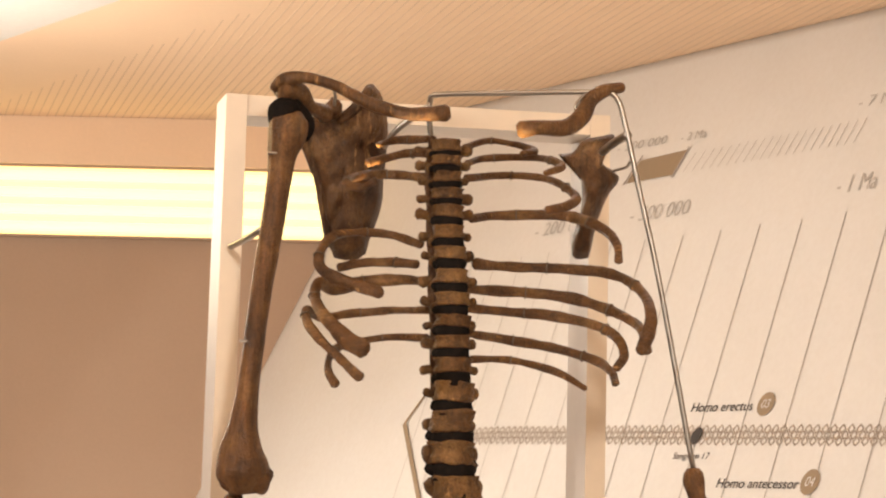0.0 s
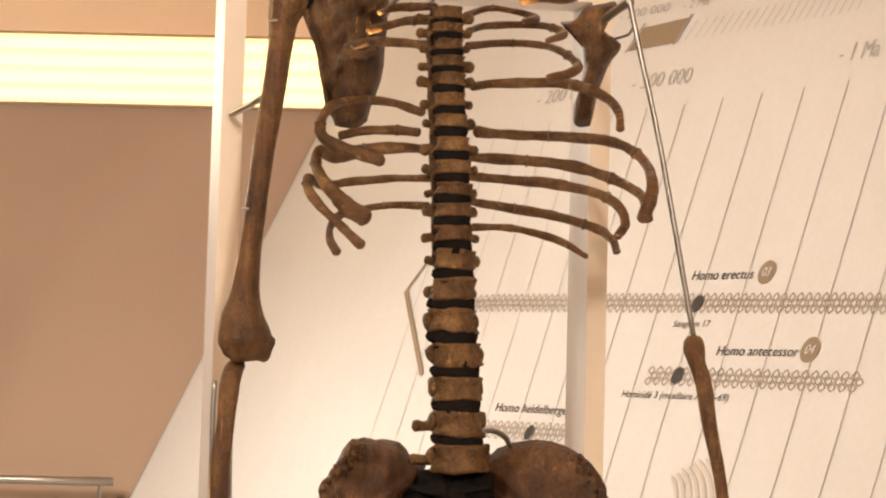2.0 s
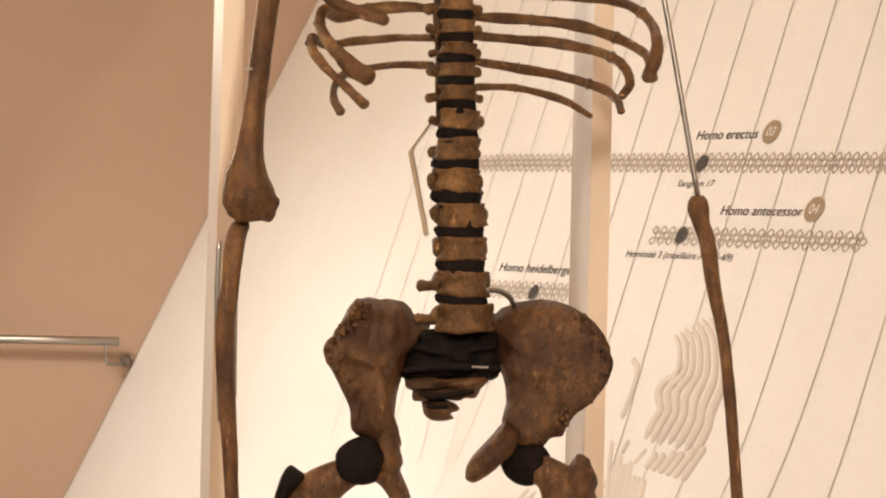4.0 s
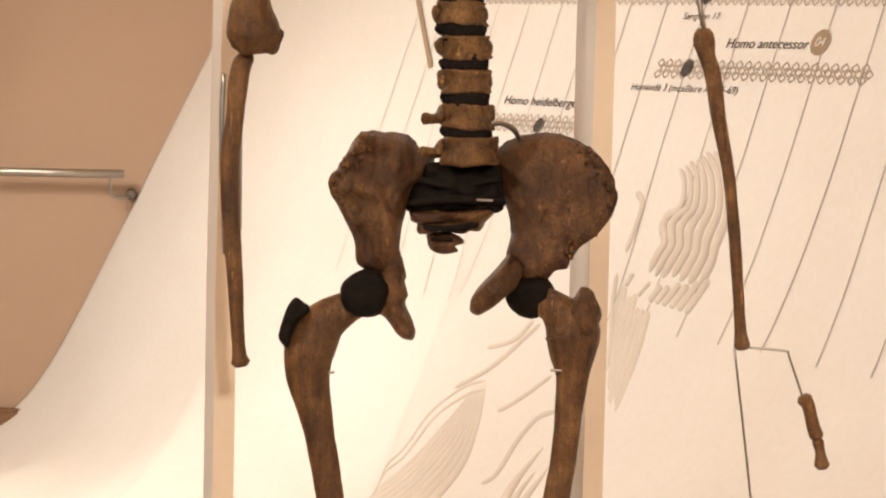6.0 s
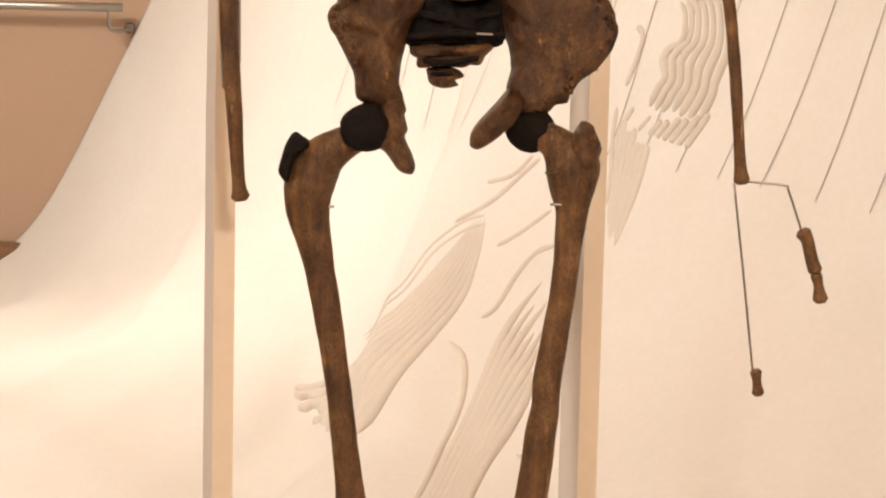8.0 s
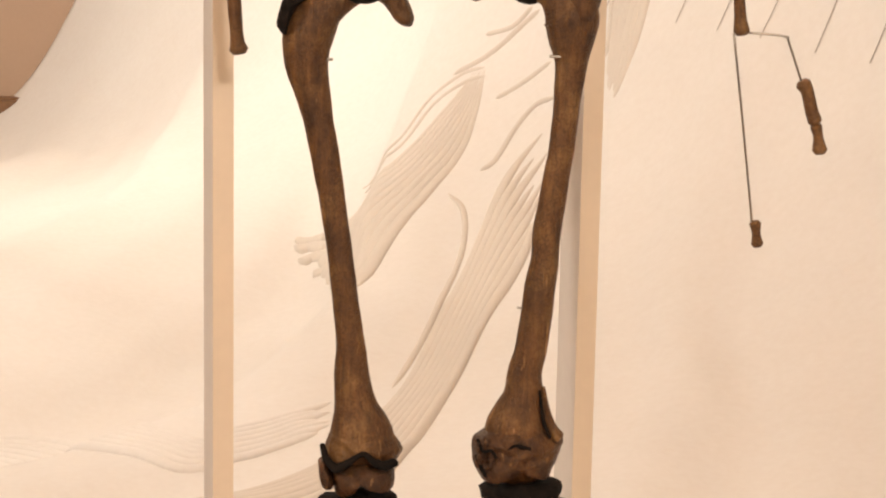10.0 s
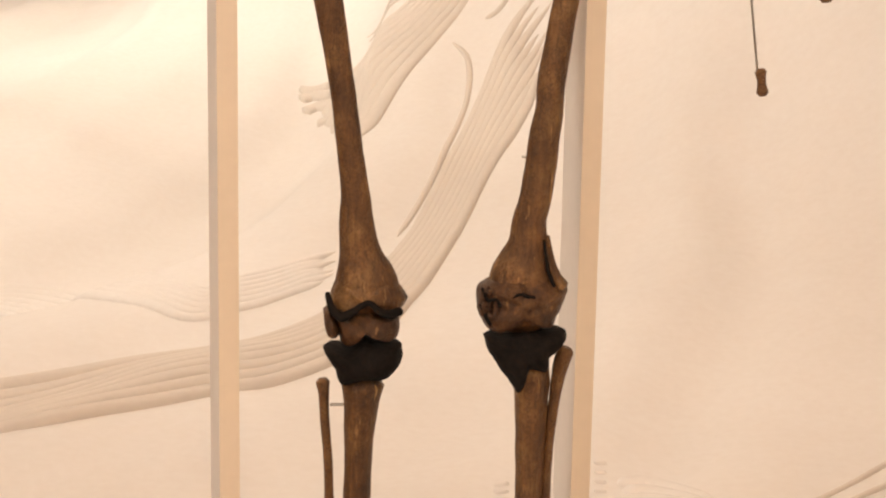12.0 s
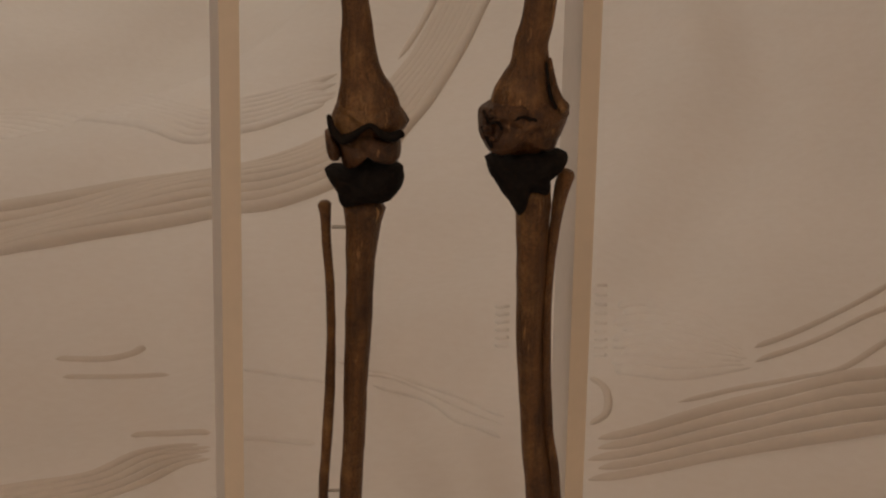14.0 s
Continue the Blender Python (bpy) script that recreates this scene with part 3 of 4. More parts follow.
bone("shoulder_process", [(-0.1392, 2, 1.6845, 0.0104), (-0.1256, 2.01, 1.6831, 0.0085), (-0.1164, 2.02, 1.6739, 0.0057), (-0.1054, 2.04, 1.6716, 0.0077)], rough=0.2)
bm = bmesh.new()
tube(bm, [(-0.1376, 2, 1.675, 0.008), (-0.1374, 2, 1.6702, 0.0127), (-0.1372, 2, 1.6635, 0.0137), (-0.1365, 2, 1.655, 0.0132)], sides=20, n=10, rough=0.05, cap=0.3)
tube(bm, [(-0.1321, 2.005, 1.6702, 0.0094), (-0.1227, 2.01, 1.664, 0.0076), (-0.118, 2.015, 1.6553, 0.0062), (-0.1211, 2.015, 1.6457, 0.0043)], sides=14, n=10, rough=0.08)
part("joint_filler", bm, BLACK, skeleton, "black filler at the shoulder joint")
bone("upper_arm_bone", [(-0.1334, 2, 1.6580, 0.0160), (-0.1344, 2, 1.6455, 0.0160), (-0.1369, 2, 1.6350, 0.0136), (-0.1381, 2, 1.6264, 0.0118), (-0.1399, 2, 1.6084, 0.0103), (-0.1444, 2, 1.5695, 0.0098), (-0.149, 2, 1.5364, 0.0094), (-0.154, 2, 1.4988, 0.0089), (-0.1583, 2, 1.4566, 0.0089), (-0.1616, 2, 1.4239, 0.0098), (-0.1636, 2, 1.4006, 0.013), (-0.1645, 2, 1.3821, 0.0186), (-0.1626, 2, 1.3659, 0.0223), (-0.1614, 2, 1.3562, 0.0186)], rough=0.055)
bm = bmesh.new()
blob(bm, [(-0.1715, 1.997, 1.3606)][0], (0.0125, 0.013, 0.0105), 0.35, 80)
blob(bm, [(-0.1496, 1.997, 1.3593)][0], (0.0115, 0.012, 0.0115), 0.35, 80)
part("elbow_condyle", bm, BONE_ROUGH, skeleton)
bone("forearm_bone", [(-0.1681, 2.01, 1.3453, 0.0066), (-0.1722, 2.005, 1.3382, 0.0084), (-0.1746, 2, 1.3218, 0.0084), (-0.1767, 2, 1.2939, 0.0075), (-0.1804, 2, 1.2534, 0.0079), (-0.1783, 2, 1.2114, 0.0075), (-0.1743, 2, 1.1552, 0.0066), (-0.1713, 2, 1.1128, 0.0056), (-0.1701, 2, 1.0987, 0.0061), (-0.1691, 2, 1.0921, 0.008)], rough=0.07)
bone("collarbone", [(0.0595, 1.97, 1.65, 0.0074), (0.0724, 1.97, 1.6522, 0.006), (0.0961, 1.98, 1.6542, 0.007), (0.1105, 1.99, 1.6656, 0.0075), (0.1176, 1.995, 1.6798, 0.0066), (0.1296, 2, 1.689, 0.0057), (0.144, 2.005, 1.6931, 0.0047)])
bm = bmesh.new()
blade(bm, [(0.0937, 2.04, 1.6401), (0.1061, 2.04, 1.6423), (0.1155, 2.04, 1.6532), (0.1323, 2.04, 1.6579), (0.1414, 2.04, 1.6566), (0.1292, 2.04, 1.637), (0.1453, 2.04, 1.6219), (0.1367, 2.045, 1.6063), (0.1292, 2.05, 1.5869), (0.1228, 2.055, 1.5583), (0.1204, 2.055, 1.5539), (0.1093, 2.055, 1.5541), (0.1067, 2.055, 1.57), (0.1111, 2.05, 1.5783), (0.1142, 2.045, 1.6034), (0.1102, 2.04, 1.6293)], 0.012, 0.01)
part("shoulder_blade", bm, BONE_FLAT, skeleton)
bone("forearm_bone", [(0.2074, 2, 1.3731, 0.0079), (0.208, 2, 1.3652, 0.0089), (0.2106, 2, 1.3536, 0.007), (0.2155, 2, 1.3398, 0.007), (0.2219, 2, 1.3026, 0.0061), (0.2312, 2, 1.2582, 0.0051), (0.2374, 2, 1.2116, 0.0051), (0.2425, 2, 1.1601, 0.0047), (0.2455, 2, 1.1272, 0.0052), (0.2473, 2, 1.1154, 0.007)], rough=0.08)
bone("finger_bone", [(0.3002, 2, 1.0722, 0.0066), (0.3038, 2, 1.0661, 0.0056), (0.3083, 2, 1.0495, 0.0057), (0.3115, 2, 1.041, 0.0061)], rough=0.1)
bone("finger_bone", [(0.3126, 2, 1.0367, 0.0052), (0.3149, 2, 1.0282, 0.0042), (0.3168, 2, 1.0168, 0.0066)], rough=0.1)
bone("finger_bone", [(0.2654, 2, 0.9535, 0.0052), (0.2667, 2, 0.9454, 0.0038), (0.2681, 2, 0.9357, 0.0052)], rough=0.1)

# pelvis
bm = bmesh.new()
blade(bm, [(0.0357, 2.03, 1.2688), (0.052, 2.035, 1.2808), (0.073, 2.03, 1.2871), (0.0962, 2.02, 1.2861), (0.1146, 2.01, 1.2784), (0.1308, 2, 1.2629), (0.1391, 1.99, 1.2436), (0.1378, 1.985, 1.229), (0.1268, 1.985, 1.2101), (0.1112, 1.99, 1.1954), (0.1036, 2, 1.1851), (0.1006, 2, 1.1766), (0.0913, 2, 1.1745), (0.0822, 2, 1.1667), (0.0658, 2, 1.1654), (0.054, 2.005, 1.1741), (0.05, 2.01, 1.1877), (0.0536, 2.02, 1.2036), (0.0501, 2.03, 1.2218), (0.0435, 2.03, 1.2382), (0.0397, 2.03, 1.2571)], 0.03, -0.006, rough=0.006, round=3)
rim = spline([(0.1141, 2, 1.2765), (0.128, 1.992, 1.2618), (0.1356, 1.986, 1.2437), (0.134, 1.984, 1.2289), (0.1244, 1.984, 1.2111), (0.1094, 1.99, 1.1954), (0.0998, 1.996, 1.1806), (0.0841, 1.994, 1.172)], 50)
for k in range(40):
    x, y, z = rim[random.randrange(50)]
    r = random.uniform(0.0012, 0.0028)
    blob(bm, (x - random.uniform(-0.001, 0.010), y - random.uniform(-0.004, 0.004), z + random.uniform(-0.004, 0.004)), (r, r * 1.3, r * random.uniform(0.7, 1.5)), 0.5, 160, 10)
part("hip_bone", bm, BONE_ROUGH, skeleton)
bm = bmesh.new()
blade(bm, [(0.0534, 1.995, 1.189), (0.0644, 1.995, 1.1776), (0.0586, 1.99, 1.1615), (0.0508, 1.985, 1.1543), (0.0388, 1.98, 1.1443), (0.0269, 1.98, 1.138), (0.0208, 1.98, 1.142), (0.021, 1.98, 1.1513), (0.0273, 1.985, 1.1613), (0.0383, 1.99, 1.1727), (0.0475, 1.995, 1.1833)], 0.026, 0.004, rough=0.006, round=3)
part("pubic_bone", bm, BONE_ROUGH, skeleton)
bm = bmesh.new()
blade(bm, [(-0.0727, 2.01, 1.2858), (-0.0541, 2.015, 1.2861), (-0.0345, 2.02, 1.284), (-0.0235, 2.03, 1.2722), (-0.0116, 2.035, 1.2661), (-0.0161, 2.035, 1.2532), (-0.0276, 2.03, 1.2404), (-0.0332, 2.02, 1.2252), (-0.0382, 2.01, 1.2022), (-0.0386, 2.005, 1.1837), (-0.0325, 2, 1.1655), (-0.0418, 2, 1.1629), (-0.0584, 2, 1.1696), (-0.0739, 2, 1.1763), (-0.0762, 2, 1.195), (-0.0871, 1.995, 1.2185), (-0.0992, 1.995, 1.2425), (-0.0904, 2, 1.2578), (-0.0807, 2.005, 1.2741)], 0.034, 0.004, rough=0.008, round=3)
rim = spline([(-0.0711, 1.992, 1.2832), (-0.08, 1.99, 1.2701), (-0.0889, 1.988, 1.257), (-0.0953, 1.99, 1.2428), (-0.0865, 1.988, 1.2236), (-0.0786, 1.988, 1.2029)], 40)
for k in range(46):
    x, y, z = rim[random.randrange(40)]
    r = random.uniform(0.0012, 0.0030)
    blob(bm, (x + random.uniform(0, 0.013), y - random.uniform(-0.004, 0.005), z + random.uniform(-0.004, 0.004)), (r, r * 1.3, r * random.uniform(0.7, 1.5)), 0.5, 160, 10)
part("hip_bone", bm, BONE_ROUGH, skeleton)
bm = bmesh.new()
blade(bm, [(-0.047, 2.004, 1.1850), (-0.0366, 2.004, 1.1830), (-0.034, 2.004, 1.1623), (-0.0309, 2.0, 1.1515), (-0.0331, 2.0, 1.1449), (-0.0267, 1.998, 1.1304), (-0.0237, 1.996, 1.1196), (-0.0273, 1.996, 1.1143), (-0.0372, 1.998, 1.1165), (-0.0478, 2.0, 1.1299), (-0.056, 2.0, 1.1377), (-0.0596, 2.002, 1.156)], 0.032, 0.004, rough=0.006, round=3, centre=(-0.0425, 2.001, 1.1439))
part("sitting_bone", bm, BONE_ROUGH, skeleton)
bm = bmesh.new()
blade(bm, [(-0.0198, 2.02, 1.2599), (0.0027, 2.02, 1.2623), (0.0347, 2.02, 1.2621), (0.0452, 2.02, 1.2567), (0.0456, 2.02, 1.2426), (0.0474, 2.02, 1.2247), (0.0358, 2.02, 1.2188), (0.0037, 2.02, 1.2199), (-0.0269, 2.02, 1.2183), (-0.0351, 2.02, 1.2228), (-0.0325, 2.02, 1.2361), (-0.0243, 2.02, 1.2485)], 0.03, 0.004, rough=0.010, round=8)
tube(bm, [(-0.0315, 2.002, 1.2278, 0.0033), (0.0034, 1.998, 1.2316, 0.0033), (0.0464, 2.002, 1.2305, 0.0033)], sides=10, rough=0.3)
tube(bm, [(-0.0226, 2.004, 1.2466, 0.0028), (0.0032, 2, 1.2427, 0.0028), (0.0427, 2.004, 1.249, 0.0028)], sides=10, rough=0.3)
part("sacrum_filler", bm, BLACK, skeleton, "black filler block of the sacrum")
bm = bmesh.new()
tube(bm, [(0.0243, 1.994, 1.2319, 0.0009), (0.0369, 1.994, 1.2317, 0.0009)], sides=6)
part("label_mark", bm, INK, skeleton, "faint grey marking bar")
for rows, thick in (
    ([(-0.0321, 2.015, 1.2194), (-0.0152, 2.015, 1.2222), (0.0037, 2.015, 1.2212), (0.0375, 2.015, 1.2238), (0.0358, 2.015, 1.2163), (0.0274, 2.015, 1.2104), (0.0039, 2.015, 1.2118), (-0.0267, 2.015, 1.2101)], 0.03),
    ([(-0.0253, 2.015, 1.2111), (0.0038, 2.015, 1.2136), (0.0311, 2.015, 1.2143), (0.0276, 2.015, 1.2048), (0.0219, 2.015, 1.2065), (0.0135, 2.015, 1.2021), (-0.0054, 2.015, 1.204), (-0.0232, 2.015, 1.2012)], 0.027),
    ([(-0.0175, 2.015, 1.2009), (-0.003, 2.015, 1.2036), (0.0098, 2.015, 1.2006), (0.0146, 2.015, 1.195), (0.0072, 2.015, 1.1911), (0.0101, 2.015, 1.1874), (-0.0026, 2.015, 1.1847), (-0.0135, 2.015, 1.1887)], 0.024),
):
    bm = bmesh.new()
    blade(bm, rows, thick, 0.002, rough=0.008, round=5)
    part("sacrum", bm, BONE_ROUGH, skeleton)
bm = bmesh.new()
tube(bm, [(-0.0185, 1.998, 1.2087, 0.0023), (-0.0007, 1.996, 1.2074, 0.0028), (0.0249, 1.998, 1.2115, 0.0028)], sides=10, rough=0.3)
tube(bm, [(-0.0122, 1.999, 1.1984, 0.0014), (0.0042, 1.999, 1.1979, 0.0019)], sides=10, rough=0.3)
part("sacrum_filler", bm, BLACK, skeleton, "black filler in the lower sacrum")

# legs
HIPS = [[(-0.0658, 1.992, 1.1525, 0.0218, 0.0205)][0], [(0.0707, 2.010, 1.1525, 0.0216, 0.0190)][0]]
for x, y, z, w, h in HIPS:
    bm = bmesh.new()
    blob(bm, (x, y, z), (w, w, h), 0.12, 60, 28)
    part("joint_filler", bm, BLACK, skeleton, "black filler ball of the hip joint")
bone("thigh_bone", [(-0.0696, 2, 1.1458, 0.0122), (-0.0835, 2, 1.1384, 0.0141), (-0.1011, 2, 1.1258, 0.0188), (-0.1115, 2, 1.1047, 0.0211), (-0.1125, 2, 1.0817, 0.0181), (-0.1077, 2, 1.0581, 0.0151), (-0.1024, 2, 1.0343, 0.013), (-0.0978, 2, 1.0105, 0.0121), (-0.0936, 2, 0.9866, 0.0116), (-0.0858, 2, 0.9384, 0.0107), (-0.0795, 2, 0.8899, 0.011), (-0.0734, 2, 0.8409, 0.0125), (-0.0725, 2, 0.819, 0.015), (-0.0702, 2, 0.799, 0.0167), (-0.0681, 2, 0.7865, 0.0191), (-0.0656, 2, 0.774, 0.0245), (-0.0630, 2, 0.7600, 0.0275), (-0.0610, 2, 0.7480, 0.0250)], rough=0.045, flat=0.75)
bone("thigh_bone", [(0.0756, 2, 1.1506, 0.0122), (0.0907, 2, 1.1434, 0.0145), (0.1053, 2, 1.1258, 0.0234), (0.1065, 2, 1.1074, 0.0200), (0.107, 2, 1.0868, 0.0140), (0.1051, 2, 1.063, 0.0120), (0.1035, 2, 1.0391, 0.0110), (0.101, 2, 1.0152, 0.0109), (0.0977, 2, 0.9911, 0.0111), (0.0908, 2, 0.9426, 0.0119), (0.0897, 2, 0.9183, 0.0121), (0.0861, 2, 0.8938, 0.0132), (0.0806, 2, 0.8446, 0.0137), (0.0753, 2, 0.8216, 0.0147), (0.0746, 2, 0.8016, 0.0169), (0.0725, 2, 0.789, 0.0213), (0.0705, 2, 0.7764, 0.0268), (0.0709, 2, 0.7638, 0.0301), (0.0708, 2, 0.7487, 0.0315), (0.0711, 2, 0.736, 0.0243)], rough=0.045, flat=0.75)
bm = bmesh.new()
blob(bm, [(0.1161, 1.998, 1.1385)][0], (0.0128, 0.018, 0.0215), 0.35, 70)
part("trochanter", bm, BONE_ROUGH, skeleton)
bm = bmesh.new()
blade(bm, [(-0.1362, 2.0, 1.1231), (-0.1313, 2.0, 1.1383), (-0.1249, 2.0, 1.1469), (-0.1183, 2.0, 1.1442), (-0.1107, 2.0, 1.1378), (-0.1190, 2.0, 1.1310), (-0.1252, 2.0, 1.1185), (-0.1300, 2.0, 1.1043), (-0.1375, 2.0, 1.1126)], 0.036, 0.005, rough=0.004, round=3, centre=(-0.1265, 2.0, 1.1300))
part("joint_filler", bm, BLACK, skeleton, "black filler cap on the thigh bone")
bm = bmesh.new()
blade(bm, [(-0.0897, 2, 0.767), (-0.0945, 2, 0.7528), (-0.0933, 1.996, 0.7413), (-0.0834, 1.992, 0.7381), (-0.0747, 1.992, 0.7408), (-0.0633, 1.998, 0.7473), (-0.0562, 1.992, 0.7437), (-0.0446, 1.992, 0.7404), (-0.0345, 1.996, 0.7404), (-0.0283, 2, 0.7499), (-0.0323, 2, 0.759), (-0.0422, 2, 0.7699), (-0.0676, 2.004, 0.7774)], 0.038, 0.003, round=2)
part("thigh_bone_end", bm, BONE, skeleton)
bm = bmesh.new()
blade(bm, [(-0.0907, 1.996, 0.7390), (-0.0848, 1.996, 0.7340), (-0.0751, 1.996, 0.7375), (-0.0616, 1.998, 0.7418), (-0.0508, 1.996, 0.7385), (-0.042, 1.994, 0.7355), (-0.0352, 1.996, 0.7360), (-0.0346, 1.996, 0.7225), (-0.0394, 1.996, 0.7137), (-0.0516, 1.996, 0.7155), (-0.0589, 1.998, 0.7195), (-0.0638, 1.998, 0.7204), (-0.0686, 1.996, 0.7152), (-0.0749, 1.994, 0.709), (-0.0837, 1.996, 0.7098), (-0.0867, 1.996, 0.719)], 0.038, 0.002, rough=0.006, round=3, centre=(-0.062, 1.996, 0.7275))
part("knee_condyle", bm, BONE_ROUGH, skeleton)
bm = bmesh.new()
blade(bm, [(-0.1002, 1.994, 0.7413), (-0.0954, 1.994, 0.7445), (-0.0915, 1.992, 0.7379), (-0.0875, 1.992, 0.7279), (-0.0865, 1.992, 0.7182), (-0.0928, 1.992, 0.7161), (-0.0982, 1.994, 0.7251)], 0.03, 0.002, rough=0.006, round=3)
part("bone_splinter", bm, BONE_ROUGH, skeleton)
bm = bmesh.new()
tube(bm, [(-0.096, 1.984, 0.7575, 0.0022), (-0.0916, 1.976, 0.747, 0.0034), (-0.0839, 1.974, 0.7401, 0.0044), (-0.0743, 1.974, 0.7443, 0.0034), (-0.0609, 1.976, 0.752, 0.0026), (-0.0503, 1.974, 0.7452, 0.0034), (-0.0416, 1.976, 0.7423, 0.0042), (-0.0345, 1.982, 0.7435, 0.0042)], sides=12, n=60, flat=1.2, rough=0.16, grain=120)
part("joint_filler", bm, BLACK, skeleton, "black filler seam in the knee")
bm = bmesh.new()
blade(bm, [(-0.1006, 2, 0.7041), (-0.0972, 2, 0.7078), (-0.085, 2, 0.707), (-0.0733, 2, 0.7072), (-0.0645, 2, 0.7141), (-0.0562, 2, 0.7122), (-0.041, 2, 0.7114), (-0.0322, 2, 0.7095), (-0.0316, 2, 0.6982), (-0.0353, 2, 0.6873), (-0.0441, 2, 0.6784), (-0.0642, 2, 0.677), (-0.0848, 2, 0.673), (-0.0903, 2, 0.6863), (-0.0972, 2, 0.697)], 0.052, 0.004, round=3)
part("joint_filler", bm, BLACK, skeleton, "black filler plate of the knee joint")
bm = bmesh.new()
blade(bm, [(0.0508, 2, 0.7787), (0.0422, 2, 0.7715), (0.0327, 2, 0.7633), (0.0316, 2, 0.7475), (0.0357, 1.996, 0.7346), (0.0427, 1.992, 0.7252), (0.0529, 1.99, 0.7235), (0.0664, 1.992, 0.7277), (0.0747, 1.998, 0.7331), (0.0834, 1.992, 0.7296), (0.095, 1.99, 0.7289), (0.1016, 1.994, 0.74), (0.1068, 1.998, 0.751), (0.1095, 2, 0.7627), (0.1029, 2, 0.7701), (0.0935, 2, 0.7765), (0.0731, 2.004, 0.7841)], 0.042, 0.005, rough=0.008, round=2)
part("thigh_bone_end", bm, BONE_ROUGH, skeleton)
bm = bmesh.new()
blade(bm, [(0.038, 2, 0.7191), (0.0429, 2, 0.7217), (0.0551, 2, 0.7194), (0.0687, 2, 0.7253), (0.0769, 2, 0.727), (0.0887, 2, 0.7246), (0.1023, 2, 0.7264), (0.1092, 2, 0.724), (0.1095, 2, 0.7153), (0.1048, 2, 0.708), (0.0962, 2, 0.7006), (0.0951, 2, 0.6877), (0.0794, 2, 0.6895), (0.0744, 2, 0.6734), (0.0692, 2, 0.666), (0.0631, 2, 0.6747), (0.0489, 2, 0.6941), (0.0417, 2, 0.7068)], 0.05, 0.004, round=3, centre=[(0.076, 2, 0.7075)][0])
part("joint_filler", bm, BLACK, skeleton, "black filler wedge of the knee joint")
bone("bone_splinter", [(0.0915, 1.997, 0.8085, 0.0014), (0.0937, 1.992, 0.7939, 0.0029), (0.0979, 1.99, 0.777, 0.0043), (0.1036, 1.99, 0.766, 0.0068)], rough=0.25)
bone("filled_crack", [(0.088, 1.991, 0.8065, 0.001), (0.0896, 1.985, 0.7933, 0.0014), (0.0928, 1.983, 0.7789, 0.0017), (0.0974, 1.983, 0.768, 0.0014)], BLACK, rough=0.2)
for rows in ([(0.0359, 1.979, 0.7661), (0.0409, 1.977, 0.7562), (0.0476, 1.976, 0.7573), (0.0516, 1.975, 0.7513)], [(0.0614, 1.974, 0.7593), (0.0685, 1.973, 0.7635), (0.0743, 1.973, 0.7616), (0.0805, 1.974, 0.7597)], [(0.0353, 1.981, 0.7514), (0.0393, 1.979, 0.7414), (0.0433, 1.978, 0.7339)]):
    bone("filled_crack", [(*p, 0.0014) for p in rows], BLACK, rough=0.5)
bm = bmesh.new()
for k in range(34):
    r = random.uniform(0.0012, 0.0030)
    blob(bm, (random.uniform(0.0365, 0.051), random.uniform(1.978, 1.984), random.uniform(0.742, 0.768)), (r, r * 1.2, r * random.uniform(0.8, 1.8)), 0.6, 170, 10)
tagged(part("rough_crust", bm, BONE_ROUGH, skeleton, "crumbled pitted bone crust on the knee"), kind="stuff")
bone("shin_bone", [(-0.0656, 2, 0.6717, 0.0187), (-0.0664, 2, 0.6587, 0.0163), (-0.0687, 2, 0.6219, 0.0129), (-0.0698, 2, 0.5686, 0.012), (-0.072, 2, 0.5145, 0.0111), (-0.0732, 2, 0.4594, 0.0102), (-0.0764, 2, 0.3908, 0.0103), (-0.0789, 2, 0.2648, 0.0115), (-0.0799, 2, 0.1448, 0.0128), (-0.0802, 2, 0.0831, 0.0183), (-0.0801, 2, 0.0607, 0.0194)], rough=0.055)
bone("shin_bone", [(0.0829, 2, 0.6927, 0.0128), (0.0814, 2, 0.6772, 0.0152), (0.0811, 2, 0.6563, 0.0143), (0.0817, 2, 0.6037, 0.0129), (0.0818, 2, 0.5501, 0.012), (0.085, 2, 0.4957, 0.0111), (0.0897, 2, 0.4404, 0.0112), (0.0958, 2, 0.3943, 0.0128), (0.1034, 2, 0.2685, 0.0126), (0.1104, 2, 0.1487, 0.0133), (0.1135, 2, 0.0872, 0.0183), (0.1142, 2, 0.0648, 0.0194)], rough=0.055)
bone("calf_bone", [(-0.1005, 2, 0.6726, 0.0064), (-0.0995, 2, 0.6632, 0.0049), (-0.0985, 2, 0.6371, 0.004), (-0.0954, 2, 0.6002, 0.004), (-0.0943, 2, 0.5466, 0.004), (-0.0957, 2, 0.4921, 0.0046), (-0.0986, 2, 0.4366, 0.0046), (-0.1011, 2, 0.3903, 0.0046), (-0.103, 2, 0.2048, 0.0063)], rough=0.1)
bone("calf_bone", [(0.11, 2, 0.7046, 0.0073), (0.1065, 2, 0.6932, 0.0069), (0.1016, 2, 0.662, 0.0049), (0.0973, 2, 0.6146, 0.0045), (0.0962, 2, 0.5719, 0.0045), (0.0972, 2, 0.5233, 0.0045), (0.1012, 2, 0.4629, 0.0046), (0.1092, 2, 0.4071, 0.0051), (0.1201, 2, 0.2094, 0.0063)], rough=0.1)


# steel rods
def rod(rows, label="thin bent steel rod"):
    bm = bmesh.new()
    tube(bm, rows, sides=10, cap=0.2)
    return part("steel_rod", bm, STEEL, skeleton, label)


